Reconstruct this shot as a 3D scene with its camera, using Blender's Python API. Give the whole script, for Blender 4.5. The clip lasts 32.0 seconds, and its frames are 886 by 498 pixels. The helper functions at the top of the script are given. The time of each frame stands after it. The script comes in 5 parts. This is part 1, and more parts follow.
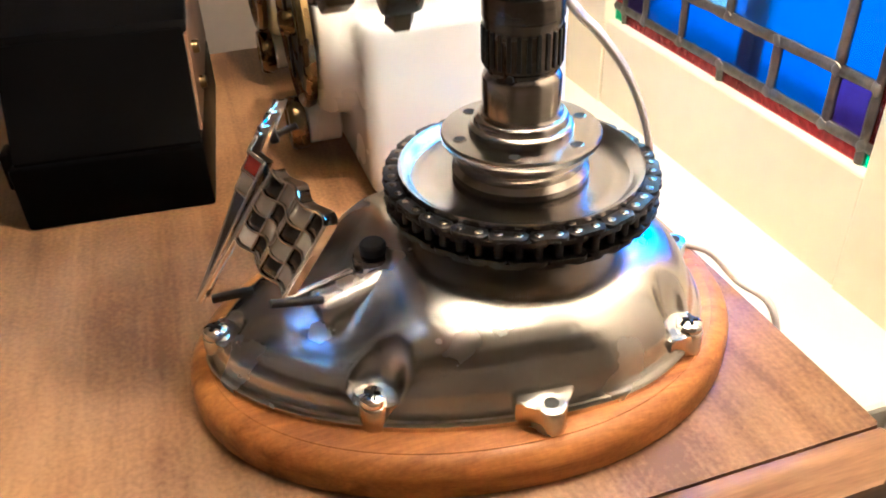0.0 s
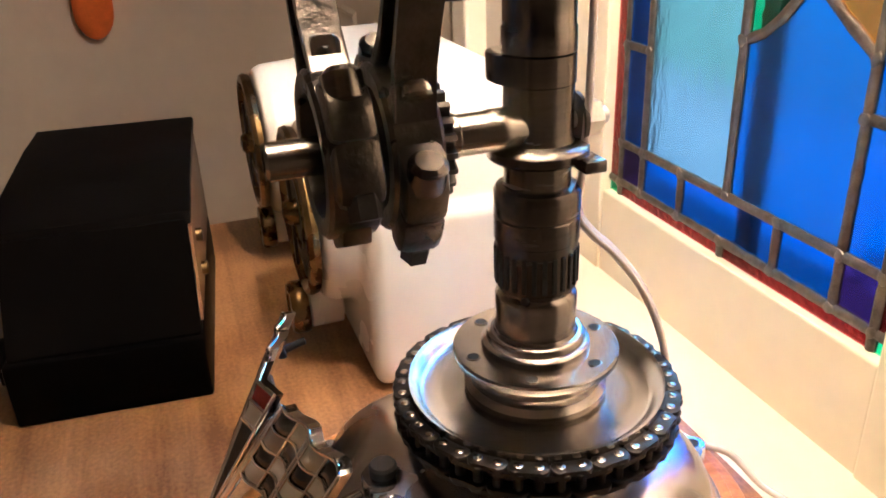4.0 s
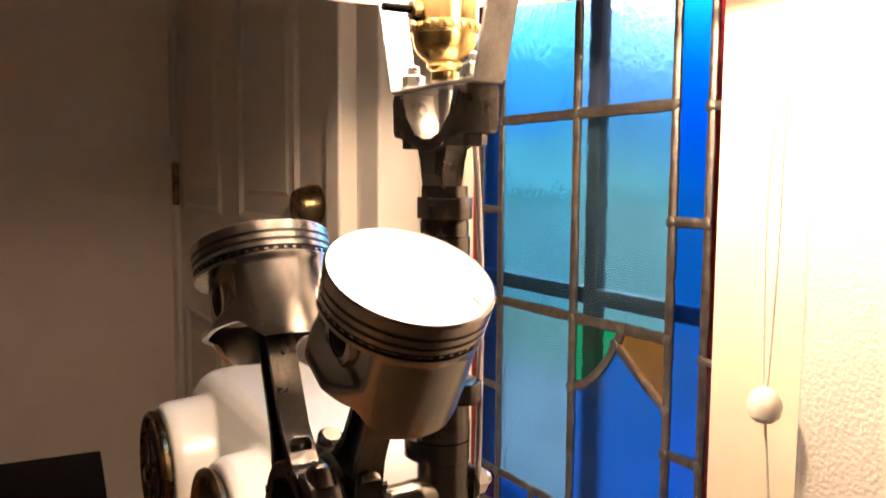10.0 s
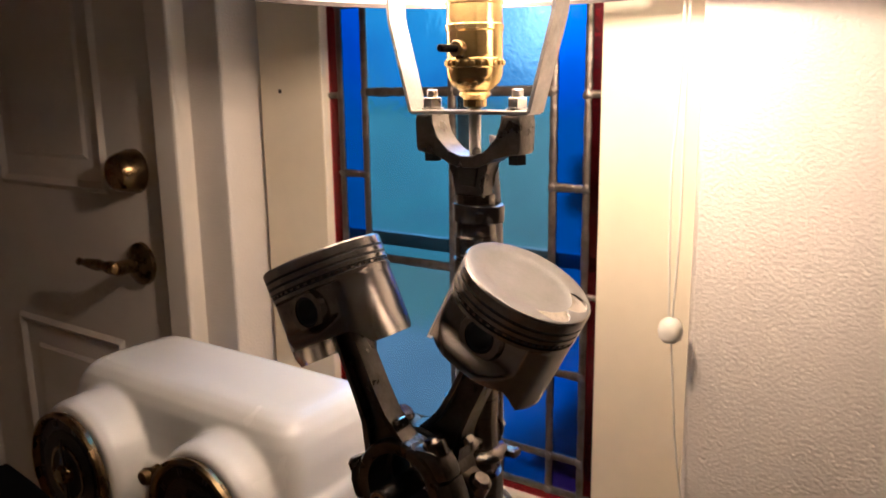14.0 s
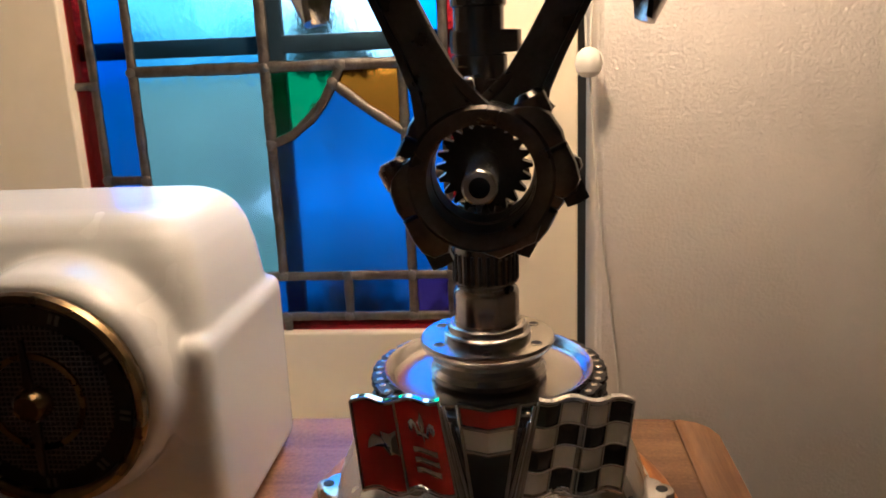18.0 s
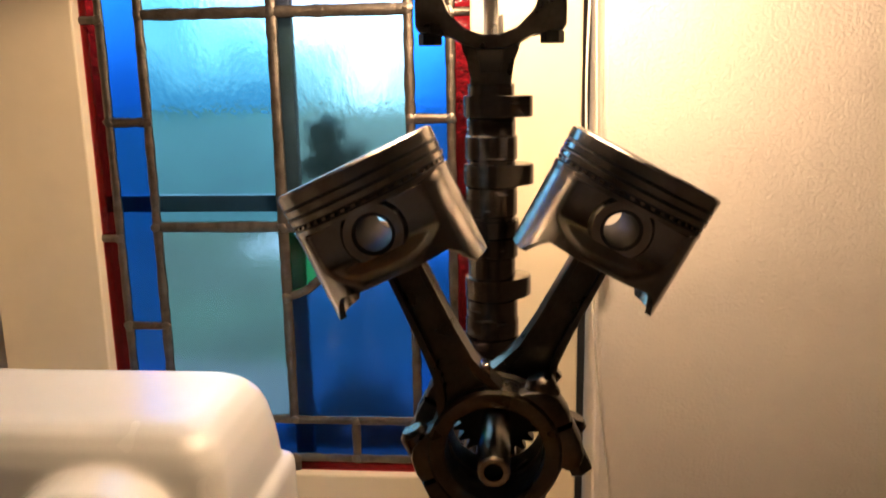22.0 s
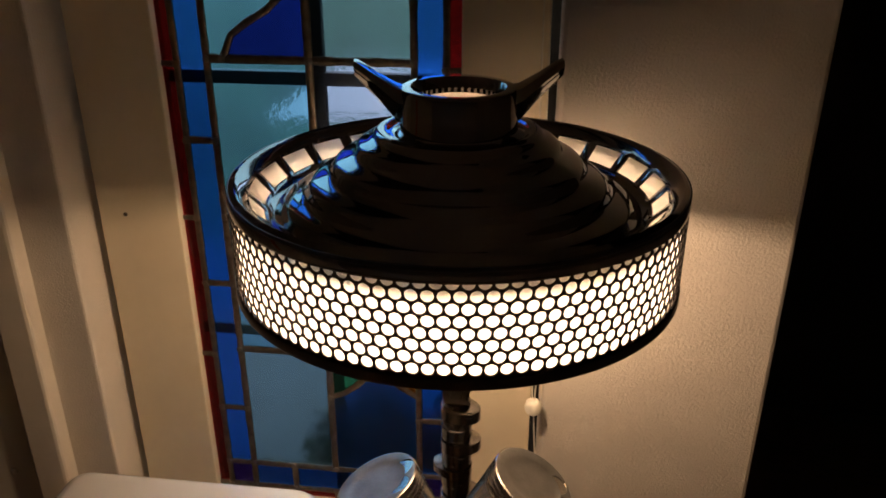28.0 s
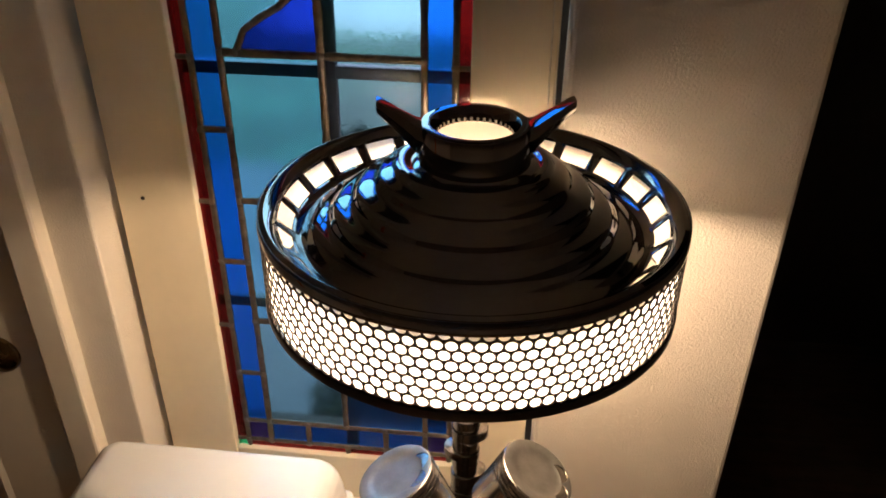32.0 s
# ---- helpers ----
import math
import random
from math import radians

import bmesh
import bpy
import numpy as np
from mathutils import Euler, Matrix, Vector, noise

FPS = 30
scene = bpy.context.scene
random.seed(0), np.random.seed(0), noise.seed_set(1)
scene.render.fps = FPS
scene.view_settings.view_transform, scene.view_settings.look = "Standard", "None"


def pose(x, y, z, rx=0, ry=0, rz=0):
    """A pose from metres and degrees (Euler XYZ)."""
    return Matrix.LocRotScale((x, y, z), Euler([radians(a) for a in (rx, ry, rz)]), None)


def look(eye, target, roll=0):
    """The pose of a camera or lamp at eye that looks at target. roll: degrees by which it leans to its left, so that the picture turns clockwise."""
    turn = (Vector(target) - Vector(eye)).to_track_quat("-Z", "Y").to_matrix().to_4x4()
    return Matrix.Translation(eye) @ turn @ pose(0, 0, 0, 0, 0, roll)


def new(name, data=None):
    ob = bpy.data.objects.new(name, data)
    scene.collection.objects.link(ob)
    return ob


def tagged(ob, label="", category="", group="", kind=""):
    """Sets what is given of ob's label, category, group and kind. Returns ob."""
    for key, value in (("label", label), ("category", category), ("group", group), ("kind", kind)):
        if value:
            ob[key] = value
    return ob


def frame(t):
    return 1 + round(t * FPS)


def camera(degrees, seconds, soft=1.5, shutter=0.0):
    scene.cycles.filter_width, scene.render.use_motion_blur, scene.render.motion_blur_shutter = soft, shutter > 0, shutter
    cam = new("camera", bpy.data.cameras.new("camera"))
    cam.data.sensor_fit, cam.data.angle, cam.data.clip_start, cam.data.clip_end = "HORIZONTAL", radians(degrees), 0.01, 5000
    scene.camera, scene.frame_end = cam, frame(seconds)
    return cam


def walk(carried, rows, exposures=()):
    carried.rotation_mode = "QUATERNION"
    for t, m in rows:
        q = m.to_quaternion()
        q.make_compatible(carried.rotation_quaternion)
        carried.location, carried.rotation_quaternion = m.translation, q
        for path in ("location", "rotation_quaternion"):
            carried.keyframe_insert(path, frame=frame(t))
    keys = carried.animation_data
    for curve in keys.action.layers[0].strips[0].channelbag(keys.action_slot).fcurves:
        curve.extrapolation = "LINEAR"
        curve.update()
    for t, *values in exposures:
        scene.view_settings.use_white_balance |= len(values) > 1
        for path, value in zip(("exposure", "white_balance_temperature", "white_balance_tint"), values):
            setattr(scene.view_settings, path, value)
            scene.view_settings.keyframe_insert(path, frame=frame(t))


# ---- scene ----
cam = camera(58.4, 32.0, soft=1.7, shutter=0.5)
PATH = [
    (0, (0.584, -0.454, 0.382), (-1.001, 0.03, -0.739), -2.5),
    (0.5, (0.572, -0.463, 0.336), (-1.058, 0.117, -0.669), -0.5),
    (1, (0.569, -0.47, 0.342), (-1.069, 0.142, -0.63), -0.3),
    (1.5, (0.564, -0.459, 0.36), (-1.084, 0.18, -0.577), -1.2),
    (2, (0.554, -0.459, 0.372), (-1.106, 0.17, -0.548), -1.3),
    (2.5, (0.555, -0.454, 0.39), (-1.133, 0.167, -0.484), -2.1),
    (4.5, (0.548, -0.454, 0.427), (-1.192, 0.093, -0.394), -2.6),
    (5, (0.55, -0.46, 0.44), (-1.218, 0.121, -0.294), -2.4),
    (5.5, (0.555, -0.469, 0.449), (-1.217, 0.14, -0.251), -1.9),
    (6, (0.559, -0.478, 0.455), (-1.209, 0.171, -0.216), -1.3),
    (6.5, (0.565, -0.49, 0.463), (-1.203, 0.186, -0.184), -1.2),
    (7, (0.571, -0.498, 0.469), (-1.182, 0.233, -0.158), -1.3),
    (7.5, (0.567, -0.513, 0.476), (-1.171, 0.31, -0.072), -0.7),
    (8, (0.575, -0.527, 0.494), (-1.13, 0.357, -0.066), -0.7),
    (8.5, (0.6, -0.532, 0.499), (-1.101, 0.35, -0.074), -0.7),
    (9, (0.639, -0.546, 0.502), (-1.052, 0.424, 0.056), 1.5),
    (9.5, (0.651, -0.544, 0.507), (-1.044, 0.472, 0.2), 0.7),
    (10, (0.649, -0.553, 0.514), (-1.059, 0.471, 0.331), 0.4),
    (10.5, (0.65, -0.554, 0.518), (-1.055, 0.483, 0.383), 0.7),
    (11, (0.654, -0.572, 0.526), (-1.055, 0.463, 0.45), 0.2),
    (11.5, (0.667, -0.581, 0.545), (-1.041, 0.448, 0.397), -1.2),
    (12, (0.66, -0.633, 0.553), (-0.977, 0.496, 0.34), -0.6),
    (12.5, (0.639, -0.694, 0.568), (-0.906, 0.549, 0.308), -0.7),
    (13, (0.611, -0.731, 0.572), (-0.811, 0.647, 0.293), -0.6),
    (13.5, (0.581, -0.763, 0.578), (-0.717, 0.722, 0.245), -0.8),
    (14, (0.544, -0.795, 0.589), (-0.584, 0.805, 0.181), -0.8),
    (14.5, (0.519, -0.827, 0.609), (-0.483, 0.805, 0.034), -1.1),
    (15, (0.465, -0.788, 0.593), (-0.424, 0.885, -0.047), -2.7),
    (15.5, (0.396, -0.799, 0.578), (-0.261, 0.954, -0.124), -2.4),
    (17.5, (0.244, -0.81, 0.424), (0.044, 1.085, -0.185), -2.2),
    (18, (0.243, -0.784, 0.378), (0.06, 1.144, -0.118), -2.4),
    (18.5, (0.242, -0.767, 0.348), (0.084, 1.186, -0.051), -1.3),
    (19, (0.231, -0.763, 0.343), (0.102, 1.198, -0.03), -1.8),
    (19.5, (0.234, -0.762, 0.361), (0.109, 1.199, -0.01), -1.8),
    (20, (0.238, -0.776, 0.404), (0.034, 1.174, 0.01), -1.6),
    (20.5, (0.25, -0.796, 0.436), (0.033, 1.153, 0.043), -1.7),
    (21, (0.25, -0.806, 0.463), (0.021, 1.144, 0.085), -0.9),
    (21.5, (0.241, -0.805, 0.485), (0.039, 1.147, 0.099), -1.0),
    (22, (0.235, -0.797, 0.51), (0.067, 1.153, 0.096), -1.0),
    (22.5, (0.24, -0.792, 0.55), (0.079, 1.156, 0.127), -0.3),
    (23, (0.243, -0.801, 0.586), (0.064, 1.154, 0.2), 0.4),
    (23.5, (0.24, -0.831, 0.633), (0.058, 1.124, 0.252), -0.2),
    (24, (0.238, -0.859, 0.668), (0.082, 1.099, 0.288), -0.4),
    (24.5, (0.244, -0.903, 0.713), (0.105, 1.053, 0.318), 0.8),
    (25, (0.248, -0.937, 0.759), (0.133, 1.008, 0.31), 0.8),
    (25.5, (0.264, -0.948, 0.803), (0.12, 0.977, 0.28), 0.3),
    (26, (0.284, -0.949, 0.832), (0.077, 0.946, 0.228), 0.6),
    (26.5, (0.302, -0.948, 0.874), (0.027, 0.928, 0.236), 0.4),
    (28.5, (0.28, -1.013, 1.022), (0.098, 0.792, 0.18), -0.2),
    (29, (0.25, -1.03, 1.042), (0.125, 0.783, 0.207), -0.3),
    (29.5, (0.235, -1.042, 1.056), (0.181, 0.737, 0.143), 0.4),
    (30, (0.245, -1.034, 1.068), (0.105, 0.756, 0.186), -0.1),
    (30.5, (0.23, -1.018, 1.074), (0.096, 0.751, 0.151), 0.6),
    (31, (0.254, -1.007, 1.091), (0.137, 0.743, 0.129), 1.0),
    (31.5, (0.275, -1.002, 1.107), (0.105, 0.725, 0.112), 1.0),
    (32, (0.265, -0.99, 1.117), (0.089, 0.716, 0.088), 0.7),
]
EXPOSURES = [(0, 1.95, 4900, 2), (2.5, 1.8, 5050, 7), (5, 1.55, 5600, 15), (6, 1.55, 5600, 16), (7, 1.68, 5650, 15), (8, 1.6, 5750, 15), (9, 1.3, 5850, 15), (12, 0.4, 5500, 17), (13, 0.33, 5350, 16), (14, 0.05, 5300, 16), (15, -0.55, 5550, 15), (18, 0.4, 5500, 12), (20, 0.35, 6000, 13), (21, 0.4, 6200, 13), (22, 0.25, 6400, 14), (23, -0.1, 6600, 15),
             (24, -1.05, 6800, 18), (25, -2.0, 6900, 24), (26, -2.35, 7000, 29), (28.5, -0.4, 6600, 15), (30, -0.1, 6400, 14), (31, 0.3, 6300, 13), (32, 0.42, 6200, 12)]
walk(cam, [(t, look(eye, target, roll)) for t, eye, target, roll in PATH], EXPOSURES)

# ---- world and light ----
world = bpy.data.worlds.new("world")
scene.world = world
world.use_nodes = True
wn = world.node_tree
sky = wn.nodes.new("ShaderNodeTexSky")
sky.sky_type, sky.sun_disc = "NISHITA", False
sky.sun_elevation, sky.sun_rotation = radians(55), radians(166)
wn.links.new(sky.outputs[0], wn.nodes["Background"].inputs[0])
wn.nodes["Background"].inputs[1].default_value = 0.10

AX, AY = 0.2235, -0.297          # lamp axis
TZ = 0.062                       # table top
FLOOR_Z = TZ - 0.75

sun = new("sun", bpy.data.lights.new("sun", "SUN"))
sun.data.energy, sun.data.angle, sun.data.color = 1.2, radians(12), (0.8, 0.9, 1.0)
sun.matrix_world = look((1, -4, 6), (0, 0, 0))
bulb_light = new("bulb_light", bpy.data.lights.new("bulb_light", "POINT"))
bulb_light.data.energy, bulb_light.data.shadow_soft_size, bulb_light.data.color = 9.5, 0.024, (1.0, 0.70, 0.43)
bulb_light.location = (AX, AY, 0.700)


# ---- materials ----
def nodes_of(name):
    m = bpy.data.materials.new(name)
    m.use_nodes = True
    return m, m.node_tree, m.node_tree.nodes["Principled BSDF"]


def material(name, color, rough=0.5, metal=0.0, var=0.15, scale=30.0, bump=0.0, bump_scale=None, stretch=None, rough_var=0.1, coat=0.0, color2=None, relief=0.002, turned=0.0):
    """Surface with colour, roughness and relief varied at two scales."""
    m, t, b = nodes_of(name)
    b.inputs["Metallic"].default_value = metal
    b.inputs["Coat Weight"].default_value = coat
    b.inputs["Coat Roughness"].default_value = 0.15
    if turned:
        # lathe marks run round the part's upright axis
        b.inputs["Anisotropic"].default_value = turned
        tan = t.nodes.new("ShaderNodeTangent")
        tan.direction_type, tan.axis = "RADIAL", "Z"
        t.links.new(tan.outputs[0], b.inputs["Tangent"])
    co = t.nodes.new("ShaderNodeTexCoord")
    mp = t.nodes.new("ShaderNodeMapping")
    mp.inputs["Scale"].default_value = stretch or (1, 1, 1)
    t.links.new(co.outputs["Object"], mp.inputs[0])
    n1, n2 = t.nodes.new("ShaderNodeTexNoise"), t.nodes.new("ShaderNodeTexNoise")
    n1.inputs["Scale"].default_value, n2.inputs["Scale"].default_value = scale, scale * 7
    n1.inputs["Detail"].default_value = n2.inputs["Detail"].default_value = 4
    for n in (n1, n2):
        t.links.new(mp.outputs[0], n.inputs["Vector"])
    add = t.nodes.new("ShaderNodeMath")
    add.operation = "MULTIPLY_ADD"
    add.inputs[1].default_value = 0.35
    t.links.new(n2.outputs[0], add.inputs[0])
    t.links.new(n1.outputs[0], add.inputs[2])
    ramp = t.nodes.new("ShaderNodeMapRange")
    ramp.inputs[1].default_value, ramp.inputs[2].default_value = 0.4, 0.95
    t.links.new(add.outputs[0], ramp.inputs[0])
    mix = t.nodes.new("ShaderNodeMix")
    mix.data_type = "RGBA"
    dark = color2 or tuple(c * (1 - var) for c in color)
    light = color if color2 else tuple(min(1, c * (1 + var)) for c in color)
    mix.inputs["A"].default_value, mix.inputs["B"].default_value = (*dark, 1), (*light, 1)
    t.links.new(ramp.outputs[0], mix.inputs[0])
    t.links.new(mix.outputs["Result"], b.inputs["Base Color"])
    rr = t.nodes.new("ShaderNodeMapRange")
    rr.inputs[3].default_value, rr.inputs[4].default_value = max(0.02, rough - rough_var), min(1, rough + rough_var)
    t.links.new(n1.outputs[0], rr.inputs[0])
    t.links.new(rr.outputs[0], b.inputs["Roughness"])
    if bump:
        bp = t.nodes.new("ShaderNodeBump")
        bp.inputs["Strength"].default_value, bp.inputs["Distance"].default_value = bump, relief
        nb = n2
        if bump_scale:
            nb = t.nodes.new("ShaderNodeTexNoise")
            nb.inputs["Scale"].default_value, nb.inputs["Detail"].default_value = bump_scale, 5
            t.links.new(mp.outputs[0], nb.inputs["Vector"])
        t.links.new(nb.outputs[0], bp.inputs["Height"])
        t.links.new(bp.outputs[0], b.inputs["Normal"])
    return m


def wood(name, dark, light, scale=6.0, rough=0.4, along=1, coat=0.25, blotch=0.7, speckle=0.0):
    """Timber with bands of grain along one axis, fine pores and a worn finish."""
    m, t, b = nodes_of(name)
    co = t.nodes.new("ShaderNodeTexCoord")
    mp = t.nodes.new("ShaderNodeMapping")
    s = [9.0, 9.0, 9.0]
    s[along] = 0.8
    mp.inputs["Scale"].default_value = s
    t.links.new(co.outputs["Object"], mp.inputs[0])
    n = t.nodes.new("ShaderNodeTexNoise")
    n.inputs["Scale"].default_value, n.inputs["Detail"].default_value, n.inputs["Distortion"].default_value = scale, 6, 0.8
    fine = t.nodes.new("ShaderNodeTexNoise")
    fine.inputs["Scale"].default_value, fine.inputs["Detail"].default_value = scale * 9, 3
    big = t.nodes.new("ShaderNodeTexNoise")
    big.inputs["Scale"].default_value, big.inputs["Detail"].default_value = 9, 3
    t.links.new(mp.outputs[0], n.inputs["Vector"])
    t.links.new(mp.outputs[0], fine.inputs["Vector"])
    t.links.new(co.outputs["Object"], big.inputs["Vector"])
    a1 = t.nodes.new("ShaderNodeMath")
    a1.operation = "MULTIPLY_ADD"
    a1.inputs[1].default_value = 0.35
    t.links.new(fine.outputs[0], a1.inputs[0])
    t.links.new(n.outputs[0], a1.inputs[2])
    a2 = t.nodes.new("ShaderNodeMath")
    a2.operation = "MULTIPLY_ADD"
    a2.inputs[1].default_value = blotch
    t.links.new(big.outputs[0], a2.inputs[0])
    t.links.new(a1.outputs[0], a2.inputs[2])
    r = t.nodes.new("ShaderNodeMapRange")
    dots = t.nodes.new("ShaderNodeTexNoise")
    dots.inputs["Scale"].default_value, dots.inputs["Detail"].default_value = 320, 4
    t.links.new(co.outputs["Object"], dots.inputs["Vector"])
    a3 = t.nodes.new("ShaderNodeMath")
    a3.operation = "MULTIPLY_ADD"
    a3.inputs[1].default_value = speckle
    t.links.new(dots.outputs[0], a3.inputs[0])
    t.links.new(a2.outputs[0], a3.inputs[2])
    mid = 0.675 + 0.5 * blotch + 0.5 * speckle
    r.inputs[1].default_value, r.inputs[2].default_value = mid - 0.24 - 0.05 * blotch, mid + 0.24 + 0.05 * blotch
    t.links.new(a3.outputs[0], r.inputs[0])
    mix = t.nodes.new("ShaderNodeMix")
    mix.data_type = "RGBA"
    mix.inputs["A"].default_value, mix.inputs["B"].default_value = (*dark, 1), (*light, 1)
    t.links.new(r.outputs[0], mix.inputs[0])
    t.links.new(mix.outputs["Result"], b.inputs["Base Color"])
    rr = t.nodes.new("ShaderNodeMapRange")
    rr.inputs[3].default_value, rr.inputs[4].default_value = rough - 0.1, rough + 0.15
    t.links.new(big.outputs[0], rr.inputs[0])
    t.links.new(rr.outputs[0], b.inputs["Roughness"])
    b.inputs["Coat Weight"].default_value, b.inputs["Coat Roughness"].default_value = coat, 0.25
    bp = t.nodes.new("ShaderNodeBump")
    bp.inputs["Strength"].default_value, bp.inputs["Distance"].default_value = 0.12, 0.001
    t.links.new(a1.outputs[0], bp.inputs["Height"])
    t.links.new(bp.outputs[0], b.inputs["Normal"])
    return m


def glass(name, color, rough=0.12, bump=0.4, scale=60.0, stretch=(1, 1, 1)):
    """Hand-made tinted pane, rippled and not quite clear."""
    m, t, b = nodes_of(name)
    b.inputs["Transmission Weight"].default_value = 1.0
    b.inputs["Roughness"].default_value = rough
    b.inputs["IOR"].default_value = 1.3
    co = t.nodes.new("ShaderNodeTexCoord")
    mp = t.nodes.new("ShaderNodeMapping")
    mp.inputs["Scale"].default_value = stretch
    t.links.new(co.outputs["Object"], mp.inputs[0])
    n1, n2 = t.nodes.new("ShaderNodeTexNoise"), t.nodes.new("ShaderNodeTexNoise")
    n1.inputs["Scale"].default_value, n1.inputs["Detail"].default_value = scale, 3
    n2.inputs["Scale"].default_value, n2.inputs["Detail"].default_value = 9, 2
    t.links.new(mp.outputs[0], n1.inputs["Vector"])
    t.links.new(co.outputs["Object"], n2.inputs["Vector"])
    mix = t.nodes.new("ShaderNodeMix")
    mix.data_type = "RGBA"
    mix.inputs["A"].default_value = (*(c * 0.75 for c in color), 1)
    mix.inputs["B"].default_value = (*(min(1, c * 1.15) for c in color), 1)
    t.links.new(n2.outputs[0], mix.inputs[0])
    t.links.new(mix.outputs["Result"], b.inputs["Base Color"])
    bp = t.nodes.new("ShaderNodeBump")
    bp.inputs["Strength"].default_value, bp.inputs["Distance"].default_value = bump, 0.002
    t.links.new(n1.outputs[0], bp.inputs["Height"])
    t.links.new(bp.outputs[0], b.inputs["Normal"])
    return m


M = {}
M["cam_steel"] = material("cam_steel", (0.14, 0.125, 0.112), 0.24, 1.0, 0.22, 40, 0.05, 400, (1, 1, 6))
M["dark_steel"] = material("dark_steel", (0.075, 0.068, 0.063), 0.42, 0.9, 0.3, 50, 0.15, 300)
M["bright_steel"] = material("bright_steel", (0.44, 0.41, 0.385), 0.21, 1.0, 0.10, 30, 0.03, 500, (1, 1, 8), rough_var=0.05, turned=0.4)
M["ground_steel"] = material("ground_steel", (0.36, 0.33, 0.30), 0.22, 1.0, 0.12, 40, 0.03, 500, (1, 1, 9))
M["cast_aluminium"] = material("cast_aluminium", (0.66, 0.63, 0.59), 0.255, 1.0, 0.13, 22, 0.05, 240, rough_var=0.07)
M["piston_aluminium"] = material("piston_aluminium", (0.36, 0.335, 0.31), 0.23, 1.0, 0.2, 45, 0.05, 420, rough_var=0.08)
M["piston_crown"] = material("piston_crown", (0.21, 0.205, 0.20), 0.42, 1.0, 0.18, 60, 0.10, 260)
M["forged_rod"] = material("forged_rod", (0.105, 0.093, 0.082), 0.30, 0.95, 0.35, 60, 0.22, 240)
M["rod_polished"] = material("rod_polished", (0.30, 0.28, 0.26), 0.3, 1.0, 0.25, 50, 0.06)
M["black_chain"] = material("black_chain", (0.050, 0.046, 0.043), 0.36, 0.85, 0.4, 90, 0.15)
M["chrome"] = material("chrome", (0.80, 0.79, 0.77), 0.07, 1.0, 0.05, 40, 0, rough_var=0.04)
M["chrome_dark_room"] = material("chrome_dark_room", (0.21, 0.20, 0.195), 0.06, 1.0, 0.12, 20, 0, rough_var=0.05)
M["shaded_pin_steel"] = material("shaded_pin_steel", (0.05, 0.05, 0.054), 0.62, 0.5, 0.15, 70)
M["band_steel"] = material("band_steel", (0.06, 0.05, 0.045), 0.35, 0.8, 0.2, 60)
M["white_enamel"] = material("white_enamel", (0.82, 0.80, 0.76), 0.5, 0.0, 0.04, 20)
M["zinc"] = material("zinc", (0.62, 0.60, 0.57), 0.3, 1.0, 0.15, 90, 0.1)
M["galvanised"] = material("galvanised", (0.48, 0.46, 0.43), 0.4, 0.95, 0.25, 60, 0.3, 180)
M["brass"] = material("brass", (0.62, 0.45, 0.18), 0.22, 1.0, 0.2, 40)
M["old_brass"] = material("old_brass", (0.22, 0.15, 0.07), 0.28, 1.0, 0.35, 60)
M["dial_brown"] = material("dial_brown", (0.020, 0.013, 0.009), 0.42, 0.2, 0.4, 40)
M["dial_mesh"] = material("dial_mesh", (0.17, 0.155, 0.135), 0.5, 0.3, 0.2, 60)
M["white_plastic"] = material("white_plastic", (0.74, 0.73, 0.69), 0.27, 0.0, 0.015, 5, 0.0, coat=0.3, rough_var=0.02)
M["black_plastic"] = material("black_plastic", (0.0016, 0.0014, 0.0013), 0.36, 0.0, 0.4, 18, 0.04, 300)
M["black_plastic"].node_tree.nodes["Principled BSDF"].inputs["IOR"].default_value = 1.10
M["brown_panel"] = wood("brown_panel", (0.08, 0.035, 0.016), (0.20, 0.09, 0.04), 7, 0.45, 0)
M["base_wood"] = wood("base_wood", (0.27, 0.082, 0.015), (0.65, 0.262, 0.056), 11.0, 0.42, 1, 0.12, 0.5, 0.3)
M["table_wood"] = wood("table_wood", (0.15, 0.066, 0.026), (0.40, 0.215, 0.095), 4.0, 0.42, 0, 0.2, 1.6, 0.7)
M["table_edge"] = wood("table_edge", (0.15, 0.065, 0.026), (0.38, 0.20, 0.09), 9.0, 0.42, 1, 0.2, 1.0)
M["cream_paint"] = material("cream_paint", (0.70, 0.615, 0.45), 0.42, 0.0, 0.05, 8, 0.06, 60)
M["sill_paint"] = material("sill_paint", (0.80, 0.76, 0.66), 0.4, 0.0, 0.04, 10, 0.05, 60)
M["wall_paint"] = material("wall_paint", (0.70, 0.64, 0.56), 0.55, 0.0, 0.04, 9, 0.6, 300, relief=0.0021)
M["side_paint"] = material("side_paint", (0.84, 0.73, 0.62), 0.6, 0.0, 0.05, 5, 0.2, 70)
M["unseen_wall"] = material("unseen_wall", (0.40, 0.33, 0.265), 0.6, 0.0, 0.06, 5, 0.2, 70)
M["door_paint"] = material("door_paint", (0.78, 0.71, 0.60), 0.38, 0.0, 0.04, 5, 0.05, 80)
M["trim_paint"] = material("trim_paint", (0.78, 0.71, 0.60), 0.4, 0.0, 0.04, 8, 0.05, 80)
M["painted_shade"] = material("painted_shade", (0.03, 0.022, 0.018), 0.7, 0.0, 0.3, 40)
M["floor_wood"] = wood("floor_wood", (0.14, 0.095, 0.060), (0.27, 0.19, 0.125), 4, 0.4, 0)
M["lead"] = material("lead", (0.135, 0.115, 0.095), 0.42, 0.85, 0.4, 90, 0.5, 180)
